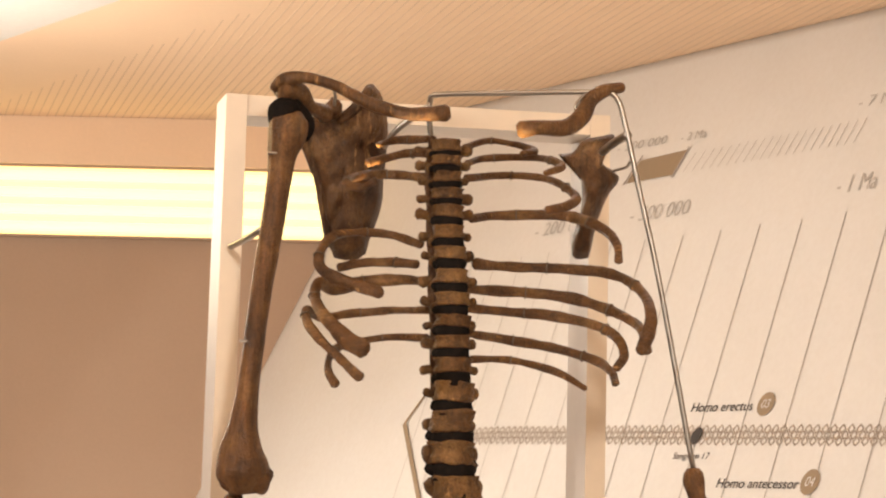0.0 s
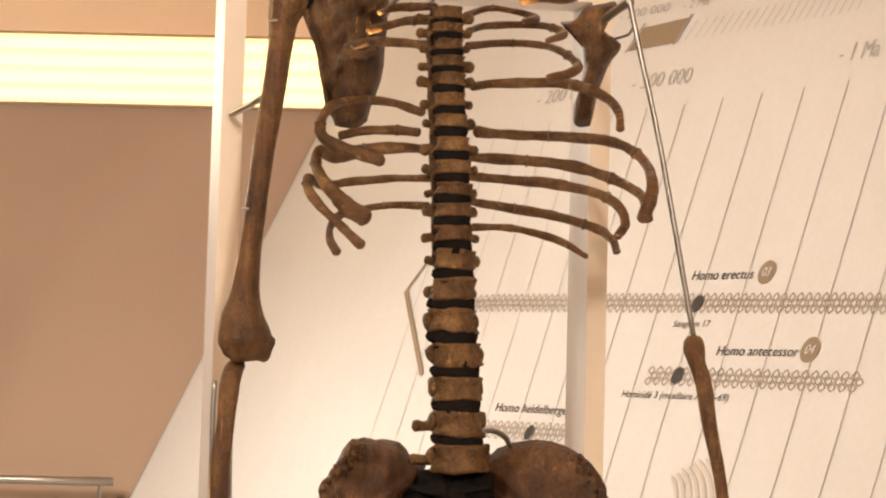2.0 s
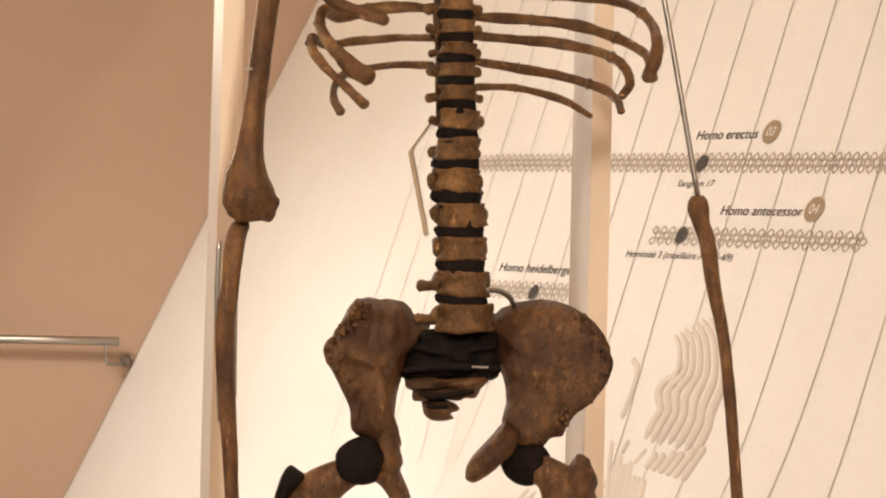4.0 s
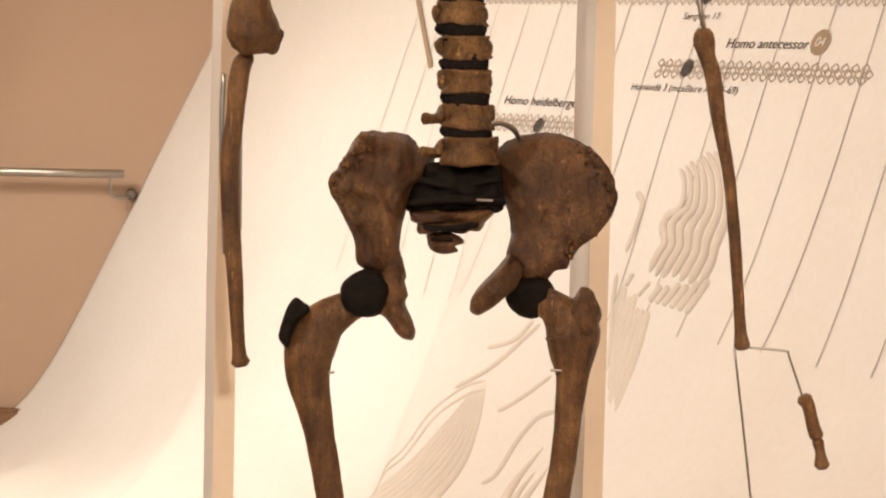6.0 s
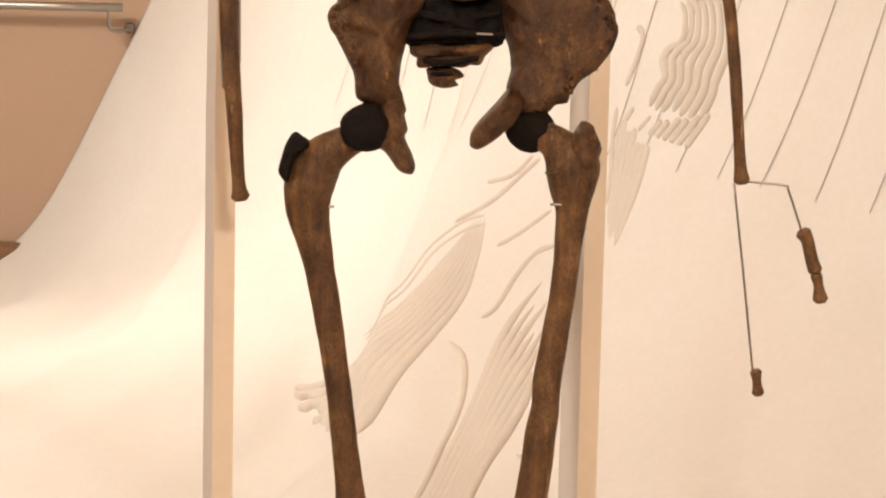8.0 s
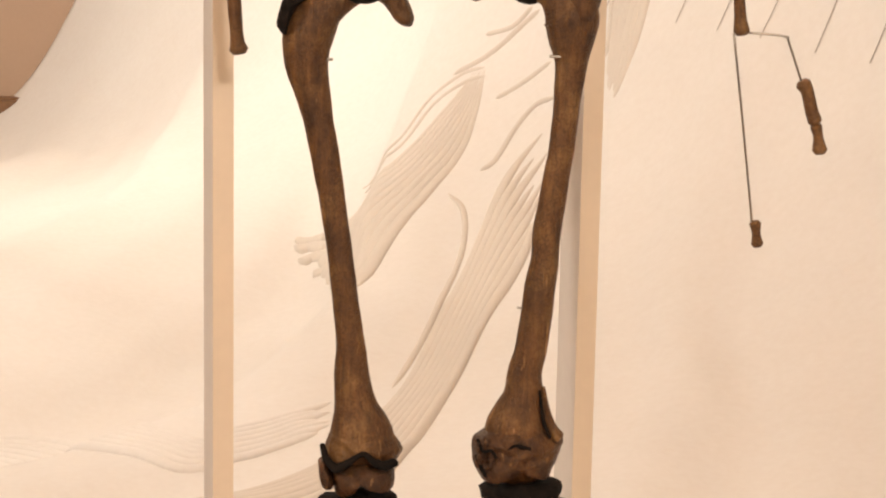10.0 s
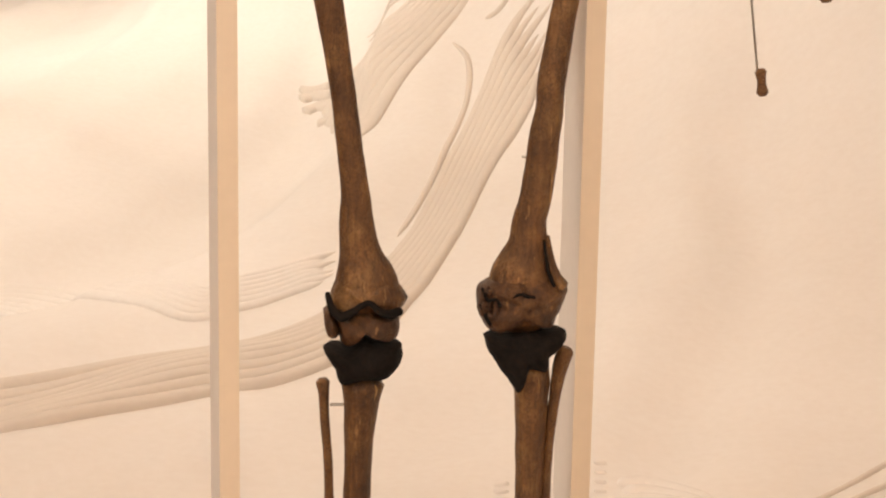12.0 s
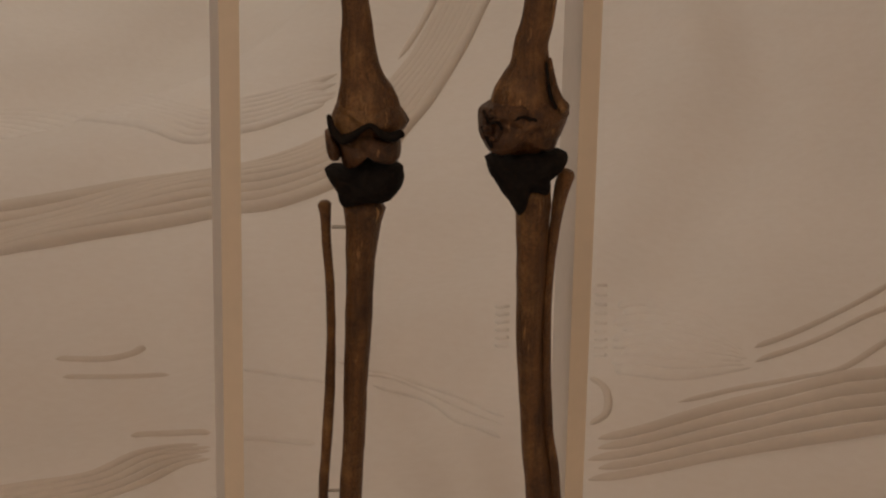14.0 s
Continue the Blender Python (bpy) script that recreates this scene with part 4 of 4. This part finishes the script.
rod([(0.0071, 2.04, 1.2552, 0.0024), (0.0008, 2.04, 1.4338, 0.0024), (-0.0055, 2.04, 1.6108, 0.0024), (-0.0129, 2.036, 1.6429, 0.0024), (-0.0163, 2.032, 1.665, 0.0024), (-0.0157, 2.025, 1.6832, 0.0024), (-0.0096, 2.02, 1.6859, 0.0024), (0.0497, 2.01, 1.687, 0.0024), (0.1154, 2, 1.6877, 0.0024), (0.1343, 2, 1.6872, 0.0024), (0.141, 2, 1.6812, 0.0024), (0.1454, 2, 1.6684, 0.0024), (0.159, 2, 1.6093, 0.0023), (0.1764, 2, 1.5342, 0.0023), (0.2077, 2, 1.3741, 0.0023)])
rod([(-0.0955, 1.992, 1.6841, 0.0014), (-0.0954, 2.005, 1.6796, 0.0014), (-0.0965, 2.02, 1.6753, 0.0014)])
rod([(0.2408, 2, 1.113, 0.001), (0.2524, 2, 1.0315, 0.001), (0.2631, 2, 0.9525, 0.001)])
rod([(0.2525, 2, 1.1142, 0.001), (0.284, 2, 1.1116, 0.001), (0.286, 2, 1.1084, 0.001), (0.2993, 2, 1.0722, 0.001)])
rod([(-0.1861, 2.085, 1.5599, 0.0029), (-0.1726, 2.05, 1.5619, 0.0029), (-0.1577, 2.01, 1.5646, 0.0028), (-0.148, 2.005, 1.57, 0.0028)], "steel bracket rod between frame and arm")
rod([(0.1499, 2, 1.6528, 0.0038), (0.1387, 2.02, 1.6474, 0.0038), (0.1273, 2.04, 1.6398, 0.0038)], "flat steel bracket at the shoulder blade")
rod([(0.1521, 2, 1.6305, 0.0012), (0.1492, 2.01, 1.6266, 0.0012), (0.1401, 2.035, 1.6264, 0.0012)])
rod([(-0.0156, 2.025, 1.6784, 0.0029), (-0.0283, 2.03, 1.6693, 0.0029), (-0.045, 2.04, 1.6574, 0.0029), (-0.0545, 2.05, 1.644, 0.0024)])
rod([(0.1089, 1.995, 1.6668, 0.0014), (0.105, 1.995, 1.6738, 0.0014), (0.1107, 1.998, 1.683, 0.0014), (0.1178, 2, 1.6878, 0.0014)])
rod([(0.0343, 2, 1.2948, 0.0023), (0.0438, 2.01, 1.2947, 0.0023), (0.0535, 2.02, 1.2899, 0.0024), (0.0587, 2.03, 1.2817, 0.0019)])
rod([(-0.1883, 2.018, 1.3307, 0.0022), (-0.1892, 2.018, 1.2883, 0.0022), (-0.1875, 2.018, 1.2367, 0.0022), (-0.1843, 2.018, 1.1804, 0.0022)], "thin steel rod behind the forearm")
rod([(-0.1728, 2.012, 1.31, 0.0013), (-0.1727, 2.012, 1.2654, 0.0013), (-0.1721, 2.012, 1.2022, 0.0013)], "thin steel rod behind the forearm")
for pin in ([(-0.1491, 1.989, 1.6289, 0.0009), (-0.1416, 1.989, 1.6291, 0.0009)], [(-0.168, 1.992, 1.4727, 0.0012), (-0.1615, 1.992, 1.4728, 0.0012)], [(0.0885, 1.992, 1.0924, 0.0012), (0.1012, 1.992, 1.0923, 0.0012)], [(-0.0988, 1.996, 1.0857, 0.0012), (-0.0908, 1.996, 1.0859, 0.0012)], [(-0.0936, 2, 0.6519, 0.0015), (-0.0807, 2, 0.6521, 0.0015)], [(-0.098, 2, 0.3983, 0.0015), (-0.0857, 2, 0.3986, 0.0015)], [(-0.1313, 2, 1.0816, 0.0012), (-0.1248, 2, 1.0822, 0.0012)], [(0.09, 2, 0.8749, 0.001), (0.0962, 2, 0.875, 0.001)], [(0.0675, 2, 0.8769, 0.001), (0.0718, 2, 0.8765, 0.001)], [(-0.1867, 2, 1.2075, 0.0012), (-0.1699, 2, 1.2088, 0.0012)]):
    rod(pin, "small steel fixing pin")


# ---- the relief on the display wall ----
display = bpy.data.objects["wall_display"]


def ridge(bm, rows, sides=8, n=None, sink=0.2, high=0.9):
    """A rounded raised band along rows (s, p, radius) on the display wall."""
    n = n or max(10, 6 * len(rows))
    c = spline([(a, b, 0.0, r) for a, b, r in rows], n)
    rings = []
    for i in range(n):
        a, b = c[max(i - 1, 0)], c[min(i + 1, n - 1)]
        d = np.array([b[0] - a[0], b[1] - a[1]])
        d /= np.linalg.norm(d) + 1e-9
        end = math.sqrt(min(1.0, 0.02 + 16.0 * min(i, n - 1 - i) / n))
        r = c[i][3] * end
        ring = []
        for k in range(sides + 1):
            w = math.pi * k / sides
            ring.append(bm.verts.new(on_sheet(c[i][0] - d[1] * r * math.cos(w), c[i][1] + d[0] * r * math.cos(w), r * (math.sin(w) * high - sink))))
        rings.append(ring)
    for a, b in zip(rings, rings[1:]):
        for k in range(sides):
            bm.faces.new((a[k], a[k + 1], b[k + 1], b[k]))


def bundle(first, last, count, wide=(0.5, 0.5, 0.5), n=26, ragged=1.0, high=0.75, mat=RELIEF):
    """Ridges side by side between two guide curves of (s, p); wide: half width over spacing at start, middle and end."""
    a = spline([(s, p, 0.0) for s, p in first], n)
    b = spline([(s, p, 0.0) for s, p in last], n)
    for j in range(count):
        w = j / (count - 1)
        bm = bmesh.new()
        rows = []
        lo = int(2.0 * ragged * (1 + math.sin(j * 2.4)))
        for i in range(lo, n - int(1.5 * ragged * (1 + math.cos(j * 1.9)))):
            p = a[i] * (1 - w) + b[i] * w
            gap = np.linalg.norm(b[i] - a[i]) / (count - 1)
            rows.append((p[0], p[1], gap * float(np.interp(i / (n - 1), [0, 0.5, 1], wide))))
        ridge(bm, rows, n=2 * len(rows), high=high, sink=0.12)
        part("relief_band", bm, mat, display)


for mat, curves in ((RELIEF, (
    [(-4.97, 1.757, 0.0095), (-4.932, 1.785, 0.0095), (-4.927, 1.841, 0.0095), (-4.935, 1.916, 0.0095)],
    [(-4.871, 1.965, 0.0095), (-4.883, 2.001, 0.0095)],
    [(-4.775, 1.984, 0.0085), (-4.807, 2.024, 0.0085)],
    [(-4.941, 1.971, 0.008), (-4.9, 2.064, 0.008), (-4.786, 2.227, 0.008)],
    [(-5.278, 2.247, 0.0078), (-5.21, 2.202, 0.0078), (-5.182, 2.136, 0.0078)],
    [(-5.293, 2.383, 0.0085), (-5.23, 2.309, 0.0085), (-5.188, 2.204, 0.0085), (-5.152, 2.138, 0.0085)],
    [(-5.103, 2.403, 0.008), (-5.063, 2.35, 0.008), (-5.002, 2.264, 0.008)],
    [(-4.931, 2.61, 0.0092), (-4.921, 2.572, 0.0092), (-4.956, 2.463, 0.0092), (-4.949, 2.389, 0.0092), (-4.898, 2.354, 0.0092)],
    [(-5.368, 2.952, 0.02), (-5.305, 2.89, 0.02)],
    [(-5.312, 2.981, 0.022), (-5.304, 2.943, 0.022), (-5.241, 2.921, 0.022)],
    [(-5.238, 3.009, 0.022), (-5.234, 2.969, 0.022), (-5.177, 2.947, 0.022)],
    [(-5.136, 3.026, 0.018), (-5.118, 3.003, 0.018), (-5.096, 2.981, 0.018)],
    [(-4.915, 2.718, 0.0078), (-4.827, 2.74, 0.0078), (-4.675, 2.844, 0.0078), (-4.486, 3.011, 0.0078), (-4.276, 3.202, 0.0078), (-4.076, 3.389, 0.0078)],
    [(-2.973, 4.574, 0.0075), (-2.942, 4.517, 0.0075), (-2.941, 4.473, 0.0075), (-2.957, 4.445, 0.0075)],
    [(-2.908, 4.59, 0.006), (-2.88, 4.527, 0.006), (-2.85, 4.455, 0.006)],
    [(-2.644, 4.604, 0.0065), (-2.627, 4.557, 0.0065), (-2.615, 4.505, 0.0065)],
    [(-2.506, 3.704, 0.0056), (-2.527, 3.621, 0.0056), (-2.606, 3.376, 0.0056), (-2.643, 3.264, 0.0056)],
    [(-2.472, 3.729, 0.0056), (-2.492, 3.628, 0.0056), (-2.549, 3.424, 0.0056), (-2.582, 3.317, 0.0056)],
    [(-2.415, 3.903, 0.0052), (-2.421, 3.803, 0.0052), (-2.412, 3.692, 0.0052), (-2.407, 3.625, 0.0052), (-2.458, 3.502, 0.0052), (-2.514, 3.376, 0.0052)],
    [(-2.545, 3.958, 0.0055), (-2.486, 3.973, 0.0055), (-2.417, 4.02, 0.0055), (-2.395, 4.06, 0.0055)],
)), (PLASTER, (
    [(-2.745, 4.249, 0.0062), (-2.708, 4.212, 0.0062), (-2.655, 4.16, 0.0062), (-2.588, 4.128, 0.0062), (-2.485, 4.135, 0.0062)],
    [(-2.672, 4.232, 0.0058), (-2.611, 4.177, 0.0058), (-2.509, 4.185, 0.0058), (-2.419, 4.182, 0.0058)],
    [(-2.714, 4.262, 0.0045), (-2.679, 4.192, 0.0045), (-2.592, 4.153, 0.0045), (-2.459, 4.155, 0.0045)],
    [(-2.79, 4.371, 0.006), (-2.735, 4.338, 0.006), (-2.695, 4.29, 0.006)],
    [(-2.595, 4.476, 0.007), (-2.585, 4.44, 0.007), (-2.557, 4.381, 0.007)],
))):
    for rows in curves:
        bm = bmesh.new()
        ridge(bm, rows)
        part("relief_band", bm, mat, display)
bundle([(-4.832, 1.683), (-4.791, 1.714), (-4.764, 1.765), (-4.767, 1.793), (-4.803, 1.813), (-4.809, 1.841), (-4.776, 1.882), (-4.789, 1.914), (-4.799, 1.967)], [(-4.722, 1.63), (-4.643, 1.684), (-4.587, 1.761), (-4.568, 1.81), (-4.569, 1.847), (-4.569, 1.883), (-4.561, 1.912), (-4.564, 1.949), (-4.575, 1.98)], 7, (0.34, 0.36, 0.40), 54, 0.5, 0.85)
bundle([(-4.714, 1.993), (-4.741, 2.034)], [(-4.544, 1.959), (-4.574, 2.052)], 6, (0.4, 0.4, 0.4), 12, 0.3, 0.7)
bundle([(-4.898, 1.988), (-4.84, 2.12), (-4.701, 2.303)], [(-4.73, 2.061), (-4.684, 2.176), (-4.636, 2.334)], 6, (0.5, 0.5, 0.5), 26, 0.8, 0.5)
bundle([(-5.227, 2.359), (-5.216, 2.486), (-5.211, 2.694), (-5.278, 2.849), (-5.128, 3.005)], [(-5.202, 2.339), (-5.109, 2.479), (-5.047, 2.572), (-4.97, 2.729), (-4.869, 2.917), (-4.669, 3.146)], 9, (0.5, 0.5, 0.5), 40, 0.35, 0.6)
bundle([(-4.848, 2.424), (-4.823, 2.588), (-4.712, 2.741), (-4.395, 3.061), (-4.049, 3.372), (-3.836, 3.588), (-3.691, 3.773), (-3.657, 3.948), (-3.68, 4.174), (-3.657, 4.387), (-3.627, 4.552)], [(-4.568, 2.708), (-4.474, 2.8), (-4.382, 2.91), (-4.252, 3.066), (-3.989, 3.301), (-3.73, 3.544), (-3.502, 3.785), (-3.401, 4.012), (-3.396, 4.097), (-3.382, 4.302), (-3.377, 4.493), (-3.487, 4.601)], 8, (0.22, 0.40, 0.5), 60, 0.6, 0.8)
bundle([(-4.041, 3.547), (-3.982, 3.692), (-3.966, 3.796), (-3.945, 3.888), (-4.465, 3.962), (-4.5, 4.211)], [(-3.928, 3.609), (-3.876, 3.747), (-3.84, 3.858), (-3.855, 3.987), (-4.393, 4.11), (-4.44, 4.233)], 7, (0.55, 0.55, 0.55), 26, 0.3, 0.7, PLASTER)
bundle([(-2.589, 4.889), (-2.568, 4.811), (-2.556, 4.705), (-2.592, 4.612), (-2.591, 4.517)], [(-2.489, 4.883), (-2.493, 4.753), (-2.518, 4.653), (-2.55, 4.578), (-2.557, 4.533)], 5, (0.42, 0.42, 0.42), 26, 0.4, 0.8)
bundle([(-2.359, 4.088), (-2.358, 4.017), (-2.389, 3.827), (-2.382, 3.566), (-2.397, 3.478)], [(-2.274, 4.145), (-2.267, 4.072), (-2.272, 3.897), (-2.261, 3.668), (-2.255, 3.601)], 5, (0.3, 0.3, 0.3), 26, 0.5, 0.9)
bundle([(-2.76, 3.772), (-2.75, 3.712), (-2.647, 3.704), (-2.521, 3.717)], [(-2.551, 3.92), (-2.512, 3.891), (-2.481, 3.855), (-2.462, 3.742)], 9, (0.5, 0.5, 0.5), 26, 0.6, 0.6, PLASTER)
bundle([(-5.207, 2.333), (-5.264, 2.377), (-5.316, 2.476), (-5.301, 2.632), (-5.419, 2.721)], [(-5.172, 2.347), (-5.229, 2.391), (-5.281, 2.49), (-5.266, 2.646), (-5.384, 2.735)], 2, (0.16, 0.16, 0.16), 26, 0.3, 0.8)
for first, last, count in (([(-2.812, 3.948), (-2.719, 4.007)], [(-2.811, 3.922), (-2.712, 3.986)], 6), ([(-2.832, 3.757), (-2.62, 3.902)], [(-2.828, 3.736), (-2.603, 3.889)], 9)):
    for i in range(count):
        w = i / (count - 1)
        ends = [[c[0][k] * (1 - w) + c[1][k] * w for k in (0, 1)] for c in (first, last)]
        bm = bmesh.new()
        ridge(bm, [(*ends[0], 0.006), (*ends[1], 0.006)], n=8)
        part("relief_band", bm, PLASTER, display)


# ---- the printed timeline ----
def strip(bm, a, b, wide, lift=0.002, n=10):
    """A flat printed line from a to b, both (s, p)."""
    d = Vector((b[0] - a[0], b[1] - a[1])).normalized()
    off = Vector((-d.y, d.x)) * wide / 2
    last = None
    for i in range(n + 1):
        w = i / n
        s, p = a[0] + (b[0] - a[0]) * w, a[1] + (b[1] - a[1]) * w
        pair = (bm.verts.new(on_sheet(s + off.x, p + off.y, lift)), bm.verts.new(on_sheet(s - off.x, p - off.y, lift)))
        if last:
            bm.faces.new((last[0], last[1], pair[1], pair[0]))
        last = pair


TOPS = [(-3.957, 0.649), (-4.131, 0.642), (-4.308, 0.627), (-4.481, 0.619), (-4.653, 0.616), (-4.824, 0.619), (-4.996, 0.619), (-5.163, 0.62), (-5.331, 0.622), (-5.509, 0.619), (-5.674, 0.619), (-5.833, 0.62), (-5.995, 0.618), (-6.143, 0.613), (-6.287, 0.603), (-6.425, 0.595)]
ENDS = [(-3.893, 2.12), (-4.064, 2.121), (-4.23, 2.119), (-4.397, 2.117), (-4.564, 2.116), (-4.726, 2.114), (-4.897, 2.111), (-5.065, 2.107), (-5.218, 2.109), (-5.374, 2.111), (-5.533, 2.108), (-5.704, 2.107), (-5.862, 2.103), (-6.015, 2.097), (-6.168, 2.076), (-6.319, 2.043)]
for k, (a, b) in enumerate(zip(TOPS, ENDS)):
    bm = bmesh.new()
    strip(bm, a, b, 0.0029, n=40)
    part("timeline_line", bm, INK if k < 10 else PALE_INK, display, smooth=False)


def lettering(text, s, p, size, mat, shear=0.25, stretch=1.0, bold=0.0, align="LEFT"):
    data = bpy.data.curves.new("lettering", "FONT")
    data.body, data.size, data.shear, data.offset, data.align_x = text, size, shear, bold, align
    ob = new("lettering_shape", data)
    made = bpy.data.meshes.new_from_object(ob.evaluated_get(bpy.context.evaluated_depsgraph_get()))
    bpy.data.objects.remove(ob)
    for v in made.vertices:
        v.co = on_sheet(s + v.co.x * stretch, p - v.co.y, 0.0025)
    made.materials.append(mat)
    ob = new("lettering", made)
    ob.parent = display
    return ob


def write(text, left, right, high, mat, shear=0.25, bold=0.0):
    """Letters from the baseline point left to right, of that capital height, all on the wall."""
    size = high / 0.69
    ob = lettering(text, left[0], left[1], size, mat, shear, 1.0, bold)
    wide = max((v.co - on_sheet(*left)).length for v in ob.data.vertices)
    me = ob.data
    bpy.data.objects.remove(ob)
    bpy.data.meshes.remove(me)
    return lettering(text, left[0], left[1], size, mat, shear, (right[0] - left[0]) / wide, bold)


for text, (a, b, (_, _, high)), mat, bold in (
    ("- 2 Ma", [(-5.51, 0.308), (-5.389, 0.311), (-5.448, 0.294, 0.0271)], PALE_INK, 0.0),
    ("- 7 Ma", [(-4.749, 0.306), (-4.592, 0.309), (-4.707, 0.293, 0.0319)], PALE_INK, 0.0),
    ("- 1 Ma", [(-4.724, 0.558), (-4.569, 0.556), (-4.654, 0.535, 0.050)], PALE_INK, 0.0),
    ("- 500 000", [(-5.628, 0.554), (-5.346, 0.551), (-5.486, 0.55, 0.047)], PALE_INK, 0.0),
    ("- 200 000", [(-6.118, 0.555), (-5.83, 0.559), (-6.001, 0.547, 0.044)], PALE_INK, 0.0),
    ("- 200 000", [(-5.826, 0.304), (-5.577, 0.314), (-5.661, 0.3, 0.0278)], PALE_INK, 0.0),
    ("Homo erectus", [(-5.022, 1.158), (-4.768, 1.164), (-4.902, 1.147, 0.0215)], DARK_INK, 0.0003),
    ("Homo antecessor", [(-4.812, 1.366), (-4.493, 1.369), (-4.652, 1.356, 0.0205)], DARK_INK, 0.0003),
    ("Homo heidelbergensis", [(-5.726, 1.544), (-5.299, 1.549), (-5.583, 1.531, 0.0202)], DARK_INK, 0.0003),
    ("Sangiran 17", [(-5.031, 1.289), (-4.875, 1.294), (-4.963, 1.281, 0.0143)], DARK_INK, 0.0),
    ("Hominid\u00e9 3 (maxillaire ATD6-69)", [(-5.148, 1.487), (-4.701, 1.493), (-4.928, 1.481, 0.0156)], DARK_INK, 0.0),
):
    write(text, a[:2], b[:2], high * (1.0 if mat is PALE_INK else 1.22), mat, 0.0 if mat is PALE_INK else 0.06, bold * 0.5)


def disc(bm, s, p, rs, rp, lift=0.0028, turn=0.0):
    ring = []
    for k in range(28):
        w = 2 * math.pi * k / 28
        a, b = rs * math.cos(w), rp * math.sin(w)
        ring.append(bm.verts.new(on_sheet(s + a * math.cos(turn) - b * math.sin(turn), p + a * math.sin(turn) + b * math.cos(turn), lift)))
    bm.faces.new(ring)


for number, (s, p, r) in (("03", [(-4.719, 1.142, 0.0321)][0]), ("04", [(-4.455, 1.349, 0.0332)][0])):
    bm = bmesh.new()
    disc(bm, s, p, r, r)
    part("number_disc", bm, TAN_INK, display, smooth=False)
    ob = lettering(number, s, p + r * 0.34, r * 1.05, PLASTER, 0.2, 1.0, 0.0, "CENTER")
    for v in ob.data.vertices:
        v.co += (on_sheet(s, p, 0.0045) - on_sheet(s, p, 0.0025))
for s, p, r in [(-4.956, 1.226, 0.023)] + [(-4.935, 1.424, 0.0228)] + [(-5.509, 1.602, 0.0214)]:
    bm = bmesh.new()
    disc(bm, s, p, r * 0.85, r * 1.05, 0.006, 0.5)
    part("find_marker", bm, DARK_INK, display, smooth=False)


def lozenges(first, last, rows, count, gap):
    """A printed band of outlined lozenges between two points of its axis."""
    bm = bmesh.new()
    step = Vector((last[0] - first[0], last[1] - first[1])) / count
    a, b = step.length * 0.38, gap * 0.72
    for j in range(rows):
        for i in range(count):
            o = Vector(first[:2]) + step * (i + 0.5 * (j % 2)) + Vector((0, gap * (j - (rows - 1) / 2)))
            c = [o + Vector(q) for q in ((-a, 0), (0, -b), (a, 0), (0, b))]
            for k in range(4):
                strip(bm, c[k], c[(k + 1) % 4], 0.0034, 0.002, 1)
    part("lozenge_band", bm, TAN_LINE, display, smooth=False)


BAND = [(-6.053, 1.211), (-4.182, 1.231), (-5.04, 1.226, 0.016)]
lozenges(BAND[0], BAND[1], 3, 60, BAND[2][2])
BAND = [(-5.055, 1.425), (-4.227, 1.428), (-4.705, 1.425, 0.0152)]
lozenges(BAND[0], BAND[1], 3, 23, BAND[2][2])
BAND = [(-5.774, 1.599), (-5.325, 1.595), (-5.543, 1.597, 0.0154)]
lozenges(BAND[0], BAND[1], 3, 13, BAND[2][2])

# arrow block, its ticks and the bent line
bm = bmesh.new()
bm.faces.new([bm.verts.new(on_sheet(s, p, 0.003)) for s, p in [(-5.677, 0.348), (-5.456, 0.34), (-5.49, 0.417), (-5.708, 0.42)]])
part("arrow_block", bm, TAN_INK, display, smooth=False)
bm = bmesh.new()
for a, b in ([(-5.671, 0.334), (-5.72, 0.424)], [(-5.449, 0.332), (-5.486, 0.425)]):
    strip(bm, a, b, 0.007, 0.005)
part("arrow_edge", bm, INK, display, smooth=False)
LOW = [(-5.441, 0.414), (-4.717, 0.413)]
HIGH = [(-5.409, 0.353), (-4.696, 0.342)]
for i in range(21):
    w = (i / 20) ** 0.93
    bm = bmesh.new()
    strip(bm, [LOW[0][k] * (1 - w) + LOW[1][k] * w for k in (0, 1)], [HIGH[0][k] * (1 - w) + HIGH[1][k] * w for k in (0, 1)], 0.0026)
    part("timeline_tick", bm, PALE_INK, display, smooth=False)
bm = bmesh.new()
A = [(-6.395, 1.018), (-6.466, 1.112), (-6.187, 1.423)]
strip(bm, A[0], A[1], 0.012, 0.004)
strip(bm, A[1], A[2], 0.016, 0.006)
part("bent_line", bm, TAN_INK, display, smooth=False)
